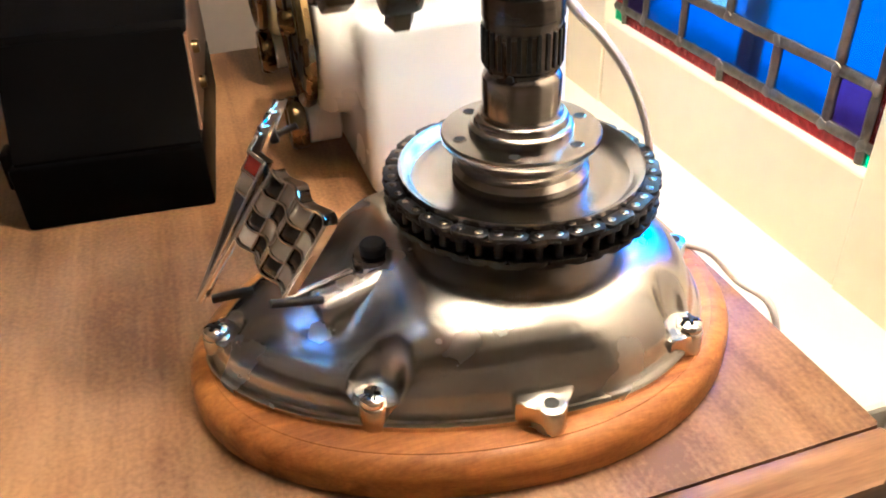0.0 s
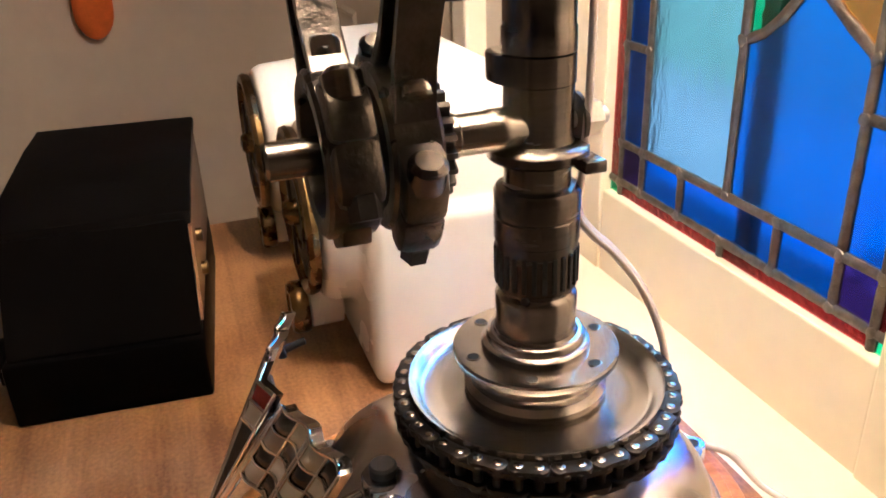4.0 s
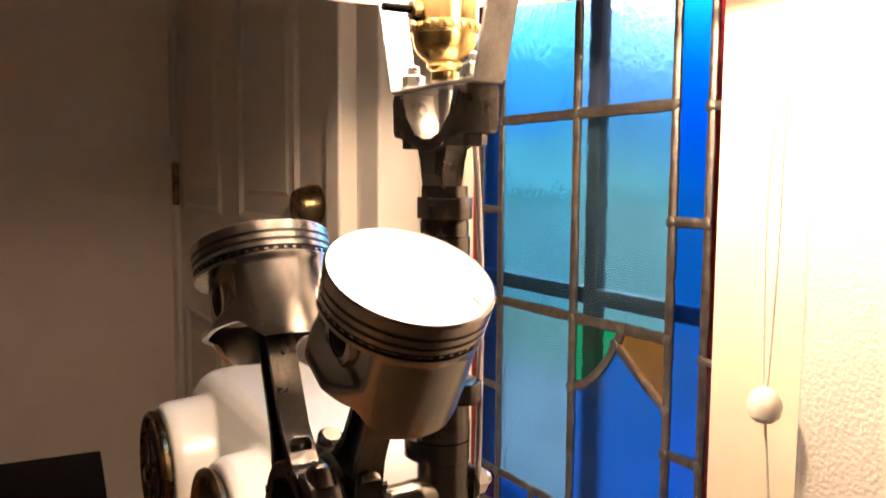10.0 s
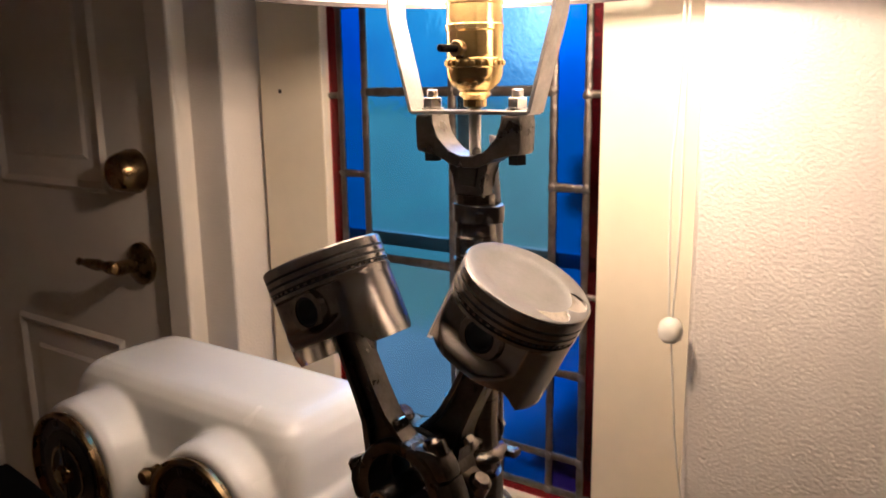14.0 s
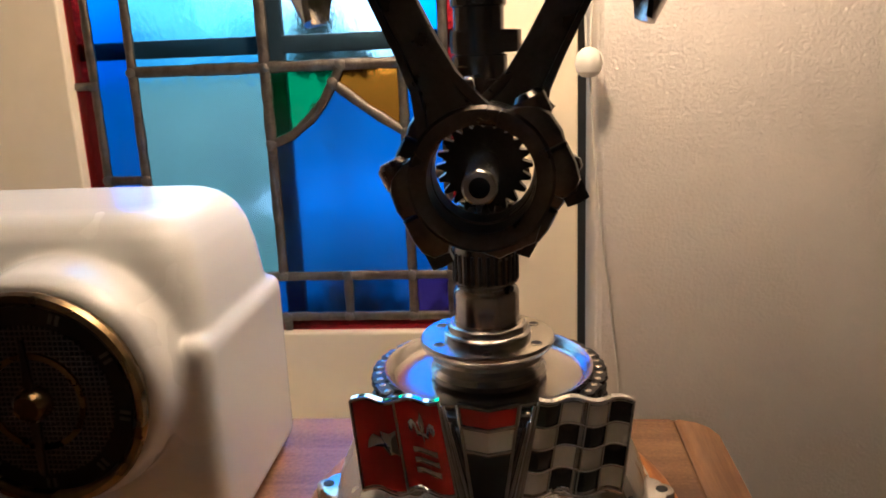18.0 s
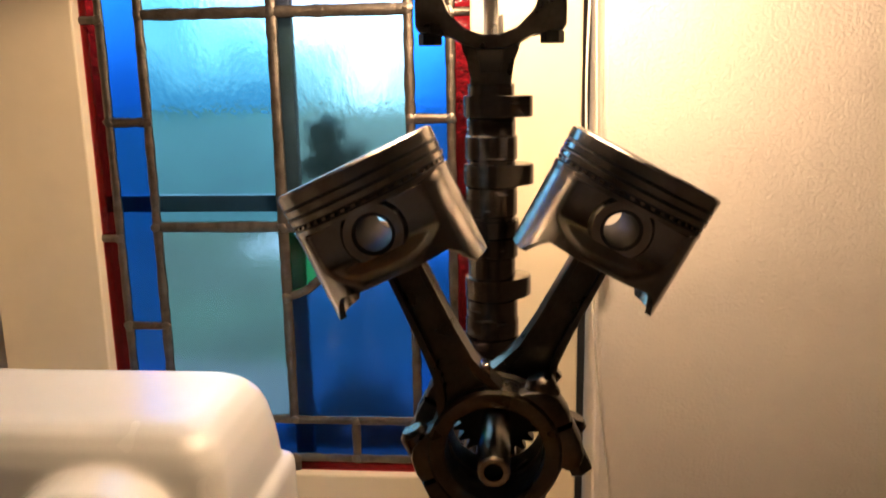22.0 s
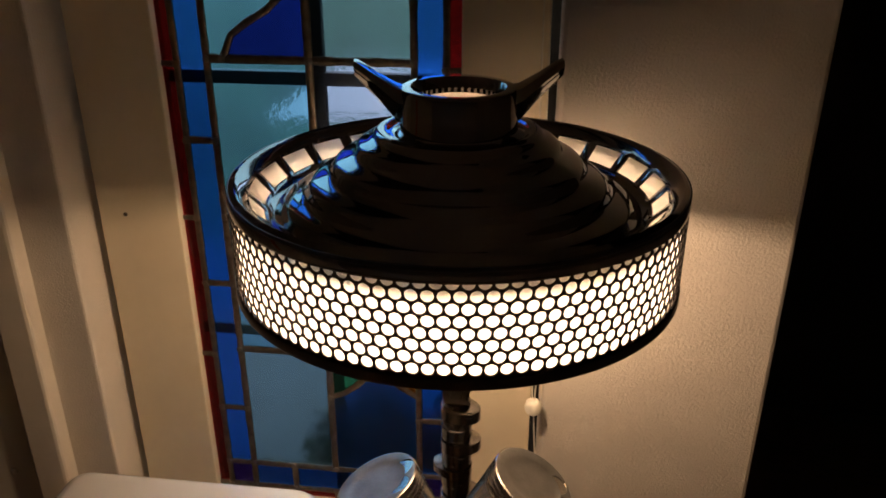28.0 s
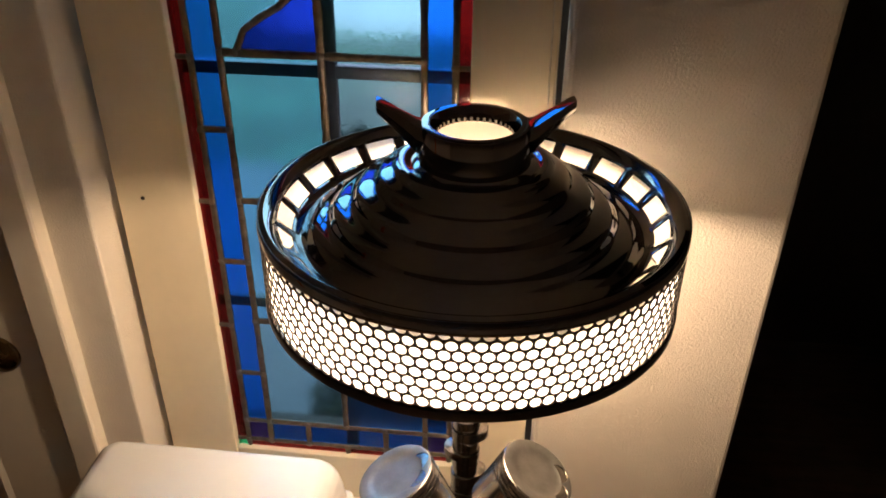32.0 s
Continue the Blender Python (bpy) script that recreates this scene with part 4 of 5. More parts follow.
for k in range(26):
    piece("slot", slot_shade_mesh, Matrix.Translation((AX, AY, 0.2428)) @ Matrix.Rotation(TAU * k / 26, 4, "Z") @ Matrix.Translation((0.0205, 0, 0)), shaft)
part("oil_hole_shade", cyl((AX + 0.0150, AY - 0.0125, 0.2298), (AX + 0.0165, AY - 0.0140, 0.2298), 0.0020, 14), M["rubber_recess_black"], shaft)


def lobe(z0, z1, toward, nose=0.0265, base=0.0172):
    pts = []
    for k in range(40):
        a = TAU * k / 40
        d = math.cos(a - radians(toward))
        r = base + (nose - base) * max(0.0, d) ** 3.0
        pts.append((AX + r * math.cos(a), AY + r * math.sin(a)))
    return part("cam_lobe", prism(pts, Matrix.Translation((0, 0, (z0 + z1) / 2)), z1 - z0, 0.0008), M["cam_steel"], shaft)


for z0, z1, toward in ((0.3335, 0.3465, 215), (0.3730, 0.3860, 25), (0.4135, 0.4235, 165), (0.4460, 0.4590, 5), (0.4880, 0.5010, -20)):
    lobe(z0, z1, toward)
part("collar_lug", box(AX + 0.014, AX + 0.029, AY + 0.010, AY + 0.021, 0.2955, 0.3015, 0.001), M["cam_steel"], shaft)
part("locknut", hexbar((AX, AY + 0.021, 0.3135), (AX, AY + 0.031, 0.3135), 0.0092), M["zinc"], shaft, "zinc hex nut at the back")
part("locknut_stud", cyl((AX, AY + 0.015, 0.3135), (AX, AY + 0.036, 0.3135), 0.0042, 16, 0.0006), M["zinc"], shaft)
part("washer", lathe([(0.013, 0.0), (0.013, 0.002), (0.004, 0.002), (0.004, 0.0)], Matrix.Translation((AX, AY + 0.0185, 0.3135)) @ Matrix.Rotation(radians(-90), 4, "X"), 28, None, True), M["dark_steel"], shaft)

# cross pin that carries the rods
CX, CZ = 0.2268, 0.314
prof = [(0.0095, 0.0), (0.0095, 0.020), (0.0102, 0.0215), (0.0102, 0.030), (0.0096, 0.0315), (0.0096, 0.046), (0.0105, 0.047), (0.0105, 0.054), (0.0085, 0.056), (0.0085, 0.130), (0.0075, 0.1312), (0.0050, 0.1312), (0.0050, 0.1200), (0.0003, 0.1199)]
m_pin = Matrix.Translation((CX, AY + 0.004, CZ)) @ Matrix.Rotation(radians(90), 4, "X")
part("cross_pin", lathe(prof, m_pin, 40), M["ground_steel"], lamp, "polished steel pin through both rods")
part("pin_bore_shade", lathe([(0.0049, 0.1202), (0.0049, 0.1255), (0.0003, 0.1256)], m_pin, 24), M["rubber_recess_black"], lamp, "black disc for the shade inside the hollow pin")
# toothed gear inside the big ends
pts = []
for k in range(44):
    a = TAU * k / 44
    r = 0.0262 if k % 2 == 0 else 0.0205
    for da in (-0.045, 0.045):
        pts.append((r * math.cos(a + da), r * math.sin(a + da)))
part("gear", prism(pts, Matrix.Translation((CX, -0.352, CZ)) @ Matrix.Rotation(radians(90), 4, "X"), 0.010, 0.0006), M["dark_steel"], lamp, "dark toothed gear on the pin")

ROD = 0.137
PR = 0.0437


def rod(sgn, y, lean):
    """Connecting rod in the plane y, leaning to one side; local x across, y along the rod, z along the bore."""
    m = Matrix.Translation((CX, y, CZ)) @ Matrix.Rotation(radians(90), 4, "X") @ Matrix.Rotation(radians(-sgn * lean), 4, "Z")
    body = lathe([(0.0268, -0.0105), (0.0268, 0.0105), (0.0282, 0.0112), (0.0345, 0.0112), (0.0362, 0.0095), (0.0362, -0.0095), (0.0345, -0.0112), (0.0282, -0.0112)], m, 56, None, True)
    # shank flanges and web
    for s in (-1, 1):
        fl = [(s * 0.0255, 0.022), (s * 0.0190, 0.031), (s * 0.0145, 0.040), (s * 0.0120, 0.052), (s * 0.0106, 0.070), (s * 0.0102, 0.090), (s * 0.0098, ROD - 0.012), (s * 0.0066, ROD - 0.012), (s * 0.0068, 0.090), (s * 0.0070, 0.070), (s * 0.0076, 0.052), (s * 0.0095, 0.041), (s * 0.0130, 0.033), (s * 0.0180, 0.027)]
        prism(fl if s > 0 else fl[::-1], m, 0.0172, 0.0013, body)
    web = [(-0.018, 0.028), (-0.0095, 0.048), (-0.008, ROD - 0.012), (0.008, ROD - 0.012), (0.0095, 0.048), (0.018, 0.028)]
    prism(web, m, 0.0065, 0.0, body)
    lathe([(0.0105, -0.0120), (0.0105, 0.0120), (0.0155, 0.0120), (0.0165, 0.0105), (0.0165, -0.0105), (0.0155, -0.0120)], m @ Matrix.Translation((0, ROD, 0)), 36, body, True)
    # shoulders that hold the cap bolts
    for s in (-1, 1):
        sh = [(s * 0.0280, -0.0015), (s * 0.0445, -0.0015), (s * 0.0455, 0.004), (s * 0.0440, 0.014), (s * 0.0405, 0.020), (s * 0.0320, 0.023), (s * 0.0240, 0.026)]
        prism(sh if s > 0 else sh[::-1], m, 0.0190, 0.0038, body)
    ob = part("connecting_rod", body, M["forged_rod"], lamp, "dark forged steel connecting rod")
    cap = bmesh.new()
    for s in (-1, 1):
        lo = [(s * 0.0275, -0.0022), (s * 0.0450, -0.0022), (s * 0.0450, -0.013), (s * 0.0435, -0.021), (s * 0.0390, -0.026), (s * 0.0310, -0.0265), (s * 0.0255, -0.020)]
        prism(lo if s < 0 else lo[::-1], m, 0.0190, 0.0038, cap)
    rib = [(-0.016, -0.034), (-0.010, -0.0405), (0.010, -0.0405), (0.016, -0.034)]
    prism(rib, m, 0.013, 0.0015, cap)
    part("bearing_cap", cap, M["forged_rod"], ob)
    for s in (-1, 1):
        p0, p1 = m @ Vector((s * 0.0375, 0.012, 0)), m @ Vector((s * 0.0375, 0.0275, 0))
        part("bolt_head", cyl(p0, p1, 0.0082, 28, 0.0026), M["cam_steel"], ob)
        p0, p1 = m @ Vector((s * 0.0375, -0.022, 0)), m @ Vector((s * 0.0375, -0.0320, 0))
        part("nut", hexbar(p0, p1, 0.0068), M["dark_steel"], ob)
    part("oil_boss", prism(rounded(-0.0062, 0.0062, -0.006, 0.006, 0.003), m @ Matrix.Translation((0.0138, 0.0410, 0)) @ Matrix.Rotation(radians(-22), 4, "Z") @ Matrix.Rotation(radians(90), 4, "Y"), 0.0050, 0.0012), M["ground_steel"], ob, "worn bright pad round an oil hole")
    part("oil_hole_shade", cyl(m @ Vector((0.0120, 0.0405, 0)), m @ Vector((0.0165, 0.0423, 0)), 0.0016, 14), M["rubber_recess_black"], ob)
    return m


def piston(m_rod, flip):
    """Piston on the rod's small end. Local z up out of the crown, x along the rod plane, y along the pin."""
    m = m_rod @ Matrix.Translation((0, ROD, 0)) @ Matrix.Rotation(radians(-90), 4, "X") @ Matrix.Translation((0, 0, 0.0355))
    R = PR
    seg = 96
    bm = bmesh.new()
    outer = [(R - 0.0012, 0.0), (R, -0.0012), (R, -0.0068), (R - 0.0022, -0.0070), (R - 0.0022, -0.0086), (R, -0.0088), (R, -0.0118), (R - 0.0022, -0.0120), (R - 0.0022, -0.0136), (R, -0.0138), (R, -0.0164), (R - 0.0024, -0.0166), (R - 0.0024, -0.0200), (R, -0.0202), (R, -0.0225)]
    rings = []
    for r, z in outer:
        rings.append([bm.verts.new(m @ Vector((r * math.cos(TAU * k / seg), r * math.sin(TAU * k / seg), z))) for k in range(seg)])

    def skirt(k, u, thick):
        a = TAU * k / seg
        c, s = math.cos(a), math.sin(a)
        flat = min(1.0, max(0.0, (abs(s) - 0.60) / 0.07))
        flat = flat * flat * (3 - 2 * flat)
        rr = R - thick - 0.0004
        y = rr * s
        lip = min(1.0, max(0.0, (u - 0.52) / 0.44))
        lim = 0.0292 + 0.0125 * lip * lip * (3 - 2 * lip) - thick
        yy = y * (1 - flat) + math.copysign(min(abs(y), lim), y) * flat
        x = rr * c * (1 - 0.03 * flat)
        bottom = -0.0700 + 0.0125 * min(1.0, max(0.0, (abs(s) - 0.45) / 0.25))
        return Vector((x, yy, -0.0235 + (bottom + 0.0235) * u))

    for u in (0.0, 0.06, 0.3, 0.52, 0.60, 0.66, 0.72, 0.78, 0.84, 0.90, 0.96, 1.0):
        rings.append([bm.verts.new(m @ skirt(k, u, 0.0)) for k in range(seg)])
    for u in (1.0, 0.9, 0.78, 0.66, 0.0):
        rings.append([bm.verts.new(m @ skirt(k, u, 0.0035)) for k in range(seg)])
    for a, b in zip(rings, rings[1:]):
        for k in range(seg):
            bm.faces.new((a[k], a[(k + 1) % seg], b[(k + 1) % seg], b[k]))
    bm.faces.new(rings[-1])
    # crown, dished a little, with two valve reliefs
    crown = [rings[0]]
    for r, z in ((R - 0.0024, 0.0002), (R - 0.0046, 0.0001), (R - 0.0068, 0.0), (R - 0.0090, -0.0002), (R - 0.0112, -0.0004), (R - 0.0134, -0.0010), (R - 0.0156, -0.0015), (R - 0.0178, -0.0018), (R * 0.5, -0.0021), (R * 0.35, -0.0022), (0.004, -0.0022)):
        ring = []
        for k in range(seg):
            p = Vector((r * math.cos(TAU * k / seg), r * math.sin(TAU * k / seg), z))
            ring.append(bm.verts.new(m @ p))
        crown.append(ring)
    for a, b in zip(crown, crown[1:]):
        for k in range(seg):
            f = bm.faces.new((a[k], a[(k + 1) % seg], b[(k + 1) % seg], b[k]))
            f.material_index = 1
    bm.faces.new(crown[-1]).material_index = 1
    ob = part("piston", bm, [M["piston_aluminium"], M["piston_crown"]], lamp, "used aluminium piston with three ring grooves")
    local = Matrix.Translation(-ORG[ob]) @ m
    carve(ob, [lathe([(0.0108, -0.06), (0.0108, 0.06)], local @ Matrix.Translation((0, 0, -0.0355)) @ Matrix.Rotation(radians(90), 4, "X"), 32)] + [lathe([(0.0118, -0.0009), (0.0118, 0.0100)], local @ Matrix.Translation((0.0265, y, 0)), 40) for y in (-0.0122, 0.0122)])
    for s in (-1, 1):
        mb = m @ Matrix.Translation((0, 0, -0.0355)) @ Matrix.Rotation(radians(-90 * s), 4, "X")
        part("pin_boss", lathe([(0.0107, 0.0135), (0.0107, 0.0325), (0.0150, 0.0325), (0.0160, 0.0312), (0.0185, 0.0265), (0.0185, 0.0135)], mb, 40, None, True), M["piston_aluminium"], ob)
    part("bore_lining", lathe([(0.0089, -0.0315), (0.0106, -0.0315), (0.0106, 0.0315), (0.0089, 0.0315)], m @ Matrix.Translation((0, 0, -0.0355)) @ Matrix.Rotation(radians(90), 4, "X"), 36, None, True), M["shaded_pin_steel"], ob, "hollow steel piston pin, darkened for the shade in its bore")
    part("oil_ring", lathe([(R - 0.0026, -0.0168), (R - 0.0010, -0.0168), (R - 0.0010, -0.0175), (R - 0.0020, -0.0178), (R - 0.0020, -0.0188), (R - 0.0010, -0.0191), (R - 0.0010, -0.0198), (R - 0.0026, -0.0198)], m, 72, None, True), M["dark_steel"], ob)
    bm = bmesh.new()
    for k in range(48):
        a = TAU * k / 48
        bmesh.ops.create_cube(bm, size=1, matrix=m @ Matrix.Rotation(a, 4, "Z") @ Matrix.Translation((R - 0.0014, 0, -0.0183)) @ Matrix.Diagonal((0.0016, 0.0024, 0.0014, 1)))
    part("ring_spacer", bm, M["ground_steel"], ob, "", False)
    for z in (-0.0078, -0.0128):
        part("piston_ring", lathe([(R - 0.0024, z - 0.0007), (R - 0.0004, z - 0.0007), (R - 0.0004, z + 0.0007), (R - 0.0024, z + 0.0007)], m, 72, None, True), M["dark_steel"], ob)
    return ob


m_left, m_right = rod(-1, -0.393, 24.8), rod(1, -0.3665, 28.0)
piston(m_left, -1)
piston(m_right, -1)

# upper fork: the big end of a third rod
FZ = 0.5665
bm = bmesh.new()
fork = []
for a in range(180, 361, 10):
    fork.append((0.0310 * math.cos(radians(a)), 0.0310 * math.sin(radians(a))))
side = [(0.0447, 0.0), (0.0450, -0.004), (0.0450, -0.0245), (0.0432, -0.0275), (0.0300, -0.0280), (0.0245, -0.0305), (0.0165, -0.0352), (0.0080, -0.0380)]
outer = side + [(-x, y) for x, y in side[::-1]]
m_fork = Matrix.Translation((AX, AY - 0.002, FZ)) @ Matrix.Rotation(radians(90), 4, "X")
neck = [(0.0190, -0.0330), (0.0152, -0.0385), (0.0128, -0.0440), (0.0116, -0.0510), (0.0128, -0.0600)]
bm = prism(fork + outer, m_fork, 0.0225, 0.0014)
prism(neck + [(-x, y) for x, y in neck[::-1]], m_fork, 0.0150, 0.0016, bm)
fb = part("fork", bm, M["forged_rod"], lamp, "dark forged rod end as a fork")
part("bearing_shell", lathe([(0.0298, -0.0108), (0.0311, -0.0108), (0.0311, 0.0108), (0.0298, 0.0108)], m_fork, 64, None, True), M["rod_polished"], fb)
bpy.context.view_layer.update()
carve(bpy.data.objects["bearing_shell"], [box(-0.06, 0.06, -0.06, 0.06, FZ - TZ + 0.0001, FZ - TZ + 0.05)])
for s in (-1, 1):
    x = AX + s * 0.0370
    part("bolt", hexbar((x, AY - 0.002, FZ - 0.0350), (x, AY - 0.002, FZ - 0.0278), 0.0072), M["dark_steel"], fb)
    part("washer", lathe([(0.0085, 0.0), (0.0085, 0.0016), (0.003, 0.0016)], Matrix.Translation((x, AY - 0.002, FZ + 0.0035)), 24), M["zinc"], fb)
    part("nut", hexbar((x, AY - 0.002, FZ + 0.005), (x, AY - 0.002, FZ + 0.0125), 0.0075), M["zinc"], fb, "zinc plated nut")
    part("stud", cyl((x, AY - 0.002, FZ + 0.012), (x, AY - 0.002, FZ + 0.0185), 0.0042, 14, 0.0008), M["zinc"], fb)
part("fork_web", prism([(-0.0085, -0.038), (0.0085, -0.038), (0.006, -0.052), (-0.006, -0.052)][::-1], m_fork @ Matrix.Translation((0, 0, 0.0075)), 0.004, 0.001), M["dark_steel"], fb)
part("threaded_rod", cyl((AX, AY, FZ - 0.031), (AX, AY, FZ + 0.018), 0.0045, 16), M["zinc"], fb)

# harp of flat bar that carries the shade
HW = 0.010
harp_pts = [(-0.0510, FZ + 0.0020), (-0.0700, 0.638), (-0.0700, 0.745)]
harp = part("harp", box(AX - 0.0505, AX + 0.0505, AY - 0.002 - HW, AY - 0.002 + HW, FZ + 0.0004, FZ + 0.0034, 0.0006), M["galvanised"], lamp, "bent flat steel strap holding the shade", False)
for s in (-1, 1):
    bm = bmesh.new()
    rows = []
    (xa, za), (xb, zb), (xc, zc) = harp_pts
    # a strip with a soft bend where the arm turns upright
    spine = [(xa, za), (xa + (xb - xa) * 0.93, za + (zb - za) * 0.93), (xb + 0.0004, zb), (xc, zb + 0.006), (xc, zc)]
    for k, (x, z) in enumerate(spine):
        d = Vector((spine[min(k + 1, 4)][0] - spine[max(k - 1, 0)][0], 0, spine[min(k + 1, 4)][1] - spine[max(k - 1, 0)][1])).normalized()
        nx, nz = d.z * 0.0014, -d.x * 0.0014
        rows.append([bm.verts.new((AX + s * (x + o * nx), AY - 0.002 + y, z + o * nz)) for o, y in ((-1, -HW), (1, -HW), (1, HW), (-1, HW))])
    for a, b in zip(rows, rows[1:]):
        for k in range(4):
            bm.faces.new((a[k], a[(k + 1) % 4], b[(k + 1) % 4], b[k]))
    bm.faces.new(rows[0]), bm.faces.new(rows[-1])
    part("harp_arm", bm, M["galvanised"], harp, "", False)
# socket and bulb
sock = part("socket", lathe([(0.0045, 0.5705), (0.0086, 0.5725), (0.0086, 0.5775), (0.0104, 0.5790), (0.0122, 0.5808), (0.0112, 0.5830), (0.0145, 0.5855), (0.0185, 0.5900), (0.0201, 0.5945), (0.0204, 0.5985), (0.0204, 0.6000), (0.0211, 0.6008), (0.0211, 0.6062), (0.0204, 0.6070), (0.0204, 0.6255), (0.0213, 0.6265), (0.0213, 0.6300), (0.0204, 0.6310), (0.0201, 0.6440), (0.0209, 0.6450), (0.0209, 0.6480), (0.0201, 0.6490), (0.0204, 0.6600), (0.0176, 0.6620), (0.0167, 0.6400)], m_ax, 56), M["brass"], lamp, "brass lamp socket with a turn switch")
bead = finish(box(-0.0012, 0.0012, -0.0016, 0.0016, -0.0020, 0.0020, 0.0008), "crimp", M["brass"])
for k in range(24):
    piece("crimp", bead, Matrix.Translation((AX, AY, 0.6035)) @ Matrix.Rotation(TAU * k / 24, 4, "Z") @ Matrix.Translation((0.0210, 0, 0)), sock)
part("switch", cyl((AX, AY - 0.020, 0.6130), (AX - 0.001, AY - 0.043, 0.6130), 0.0027, 14, 0.0006), M["black_plastic"], sock, "black turn switch")
part("switch_boss", cyl((AX, AY - 0.018, 0.6130), (AX - 0.0004, AY - 0.0245, 0.6130), 0.0062, 20, 0.001), M["old_brass"], sock)
bulb = part("bulb", lathe([(0.0130, 0.658), (0.0135, 0.666), (0.0190, 0.676), (0.0270, 0.690), (0.0295, 0.704), (0.0270, 0.718), (0.0180, 0.729), (0.0060, 0.7335), (0.0003, 0.734)], m_ax, 40), M["bulb_glow"], lamp, "glowing warm white bulb")
bulb.visible_shadow = False

# perforated shade
SX, SY, SR = 0.2225, -0.297, 0.2085
m_sh = Matrix.Translation((SX, SY, 0))
shade = part("shade_rim", lathe([(SR - 0.001, 0.6602), (SR + 0.0004, 0.6600), (SR + 0.0010, 0.6610), (SR + 0.0009, 0.6680), (SR + 0.0005, 0.6692), (SR - 0.0010, 0.6688)], m_sh, 128, None, True), M["band_steel"], lamp, "dark steel lower rim of the shade")
NH, ROWS, ZH0, PZ = 112, 8, 0.6770, 0.01005
bm = bmesh.new()
dth = TAU / NH
cell_w = SR * dth


def on_band(u, z):
    return Vector((SX + SR * math.cos(u), SY + SR * math.sin(u), z))


NSEG = 24
squash = PZ / (cell_w * math.cos(radians(30)))
hole_r = 0.00492
for row in range(ROWS):
    zc = ZH0 + PZ * row
    for k in range(NH):
        uc = dth * (k + 0.5 * (row % 2))
        ring, edge = [], []
        for j in range(NSEG):
            a = TAU * j / NSEG
            ring.append(bm.verts.new(on_band(uc + hole_r * math.cos(a) / SR, zc + hole_r * math.sin(a) * squash)))
            # edge of the six-sided cell round the hole
            off = (a + radians(30)) % radians(60) - radians(30)
            t = cell_w / 2 / math.cos(off)
            edge.append(bm.verts.new(on_band(uc + t * math.cos(a) / SR, zc + t * math.sin(a) * squash)))
        for j in range(NSEG):
            bm.faces.new((edge[j], edge[(j + 1) % NSEG], ring[(j + 1) % NSEG], ring[j]))
# the notches along the first and last rows
point = cell_w / 2 / math.cos(radians(30)) * squash
for row, sign in ((0, -1), (ROWS - 1, 1)):
    zc = ZH0 + PZ * row
    for k in range(NH):
        uc = dth * (k + 0.5 * (row % 2))
        bm.faces.new([bm.verts.new(on_band(uc + f * dth, zc + sign * h)) for f, h in ((0.0, point), (0.5, point / 2), (1.0, point))][::sign])
bmesh.ops.remove_doubles(bm, verts=bm.verts, dist=0.00005)
for z0, z1 in ((0.664, ZH0 - point + 0.0001), (ZH0 + PZ * (ROWS - 1) + point - 0.0001, 0.7600)):
    lathe([(SR + 0.0001, z0), (SR + 0.0001, z1)], m_sh, 156, bm, False, False)
band = part("perforated_band", bm, [M["band_steel"], M["white_enamel"]], lamp, "dark steel band pierced with rows of round holes")
mod = band.modifiers.new("thickness", "SOLIDIFY")
mod.thickness, mod.offset, mod.material_offset = 0.0012, -1, 1
# pale paper liner behind the holes, with an open seam
bm = bmesh.new()
a0, a1 = radians(122), radians(445)
cols = [[bm.verts.new((SX + (SR - 0.0045) * math.cos(a), SY + (SR - 0.0045) * math.sin(a), z)) for z in (0.6690, 0.7560)] for a in [a0 + (a1 - a0) * k / 120 for k in range(121)]]
for p, q in zip(cols, cols[1:]):
    bm.faces.new((p[0], q[0], q[1], p[1]))
part("liner", bm, M["paper_liner"], lamp, "thin white translucent liner of the shade")

# chrome top, stepped like a wheel cover, with a ring of slots
prof = [(0.2086, 0.7470), (0.2091, 0.7480), (0.2094, 0.7510), (0.2090, 0.7560), (0.2066, 0.7605), (0.2022, 0.7625), (0.1975, 0.7600), (0.1935, 0.7545), (0.1900, 0.7508), (0.1770, 0.7364), (0.1740, 0.7330), (0.1690, 0.7300), (0.1640, 0.7320), (0.1600, 0.7375), (0.1500, 0.7430), (0.1420, 0.7450), (0.1385, 0.7500), (0.1360, 0.7550), (0.1300, 0.7590), (0.1180, 0.7630), (0.1155, 0.7680), (0.1130, 0.7730), (0.1080, 0.7765), (0.0960, 0.7805), (0.0935, 0.7850), (0.0910, 0.7895), (0.0860, 0.7925), (0.0780, 0.7955), (0.0760, 0.7995), (0.0720, 0.8020), (0.0660, 0.8020), (0.0620, 0.7990), (0.0560, 0.7985)]
fine = prof[:13]
for k in range(13, len(prof) - 1):
    p0, p1, p2, p3 = (Vector(prof[min(q, len(prof) - 1)]) for q in (k - 1, k, k + 1, k + 2))
    for j in range(3):
        u = j / 3
        fine.append(tuple(0.5 * (2 * p1 + (p2 - p0) * u + (2 * p0 - 5 * p1 + 4 * p2 - p3) * u * u + (3 * p1 - p0 - 3 * p2 + p3) * u ** 3)))
for _ in range(3):
    fine = fine[:15] + [((a[0] + 2 * b[0] + c[0]) / 4, (a[1] + 2 * b[1] + c[1]) / 4) for a, b, c in zip(fine[14:], fine[15:], fine[16:])] + fine[-1:]
prof = fine + [prof[-1]]
bm = bmesh.new()
SEG = 96
rings = [[bm.verts.new((SX + r * math.cos(TAU * k / SEG), SY + r * math.sin(TAU * k / SEG), z)) for k in range(SEG)] for r, z in prof]
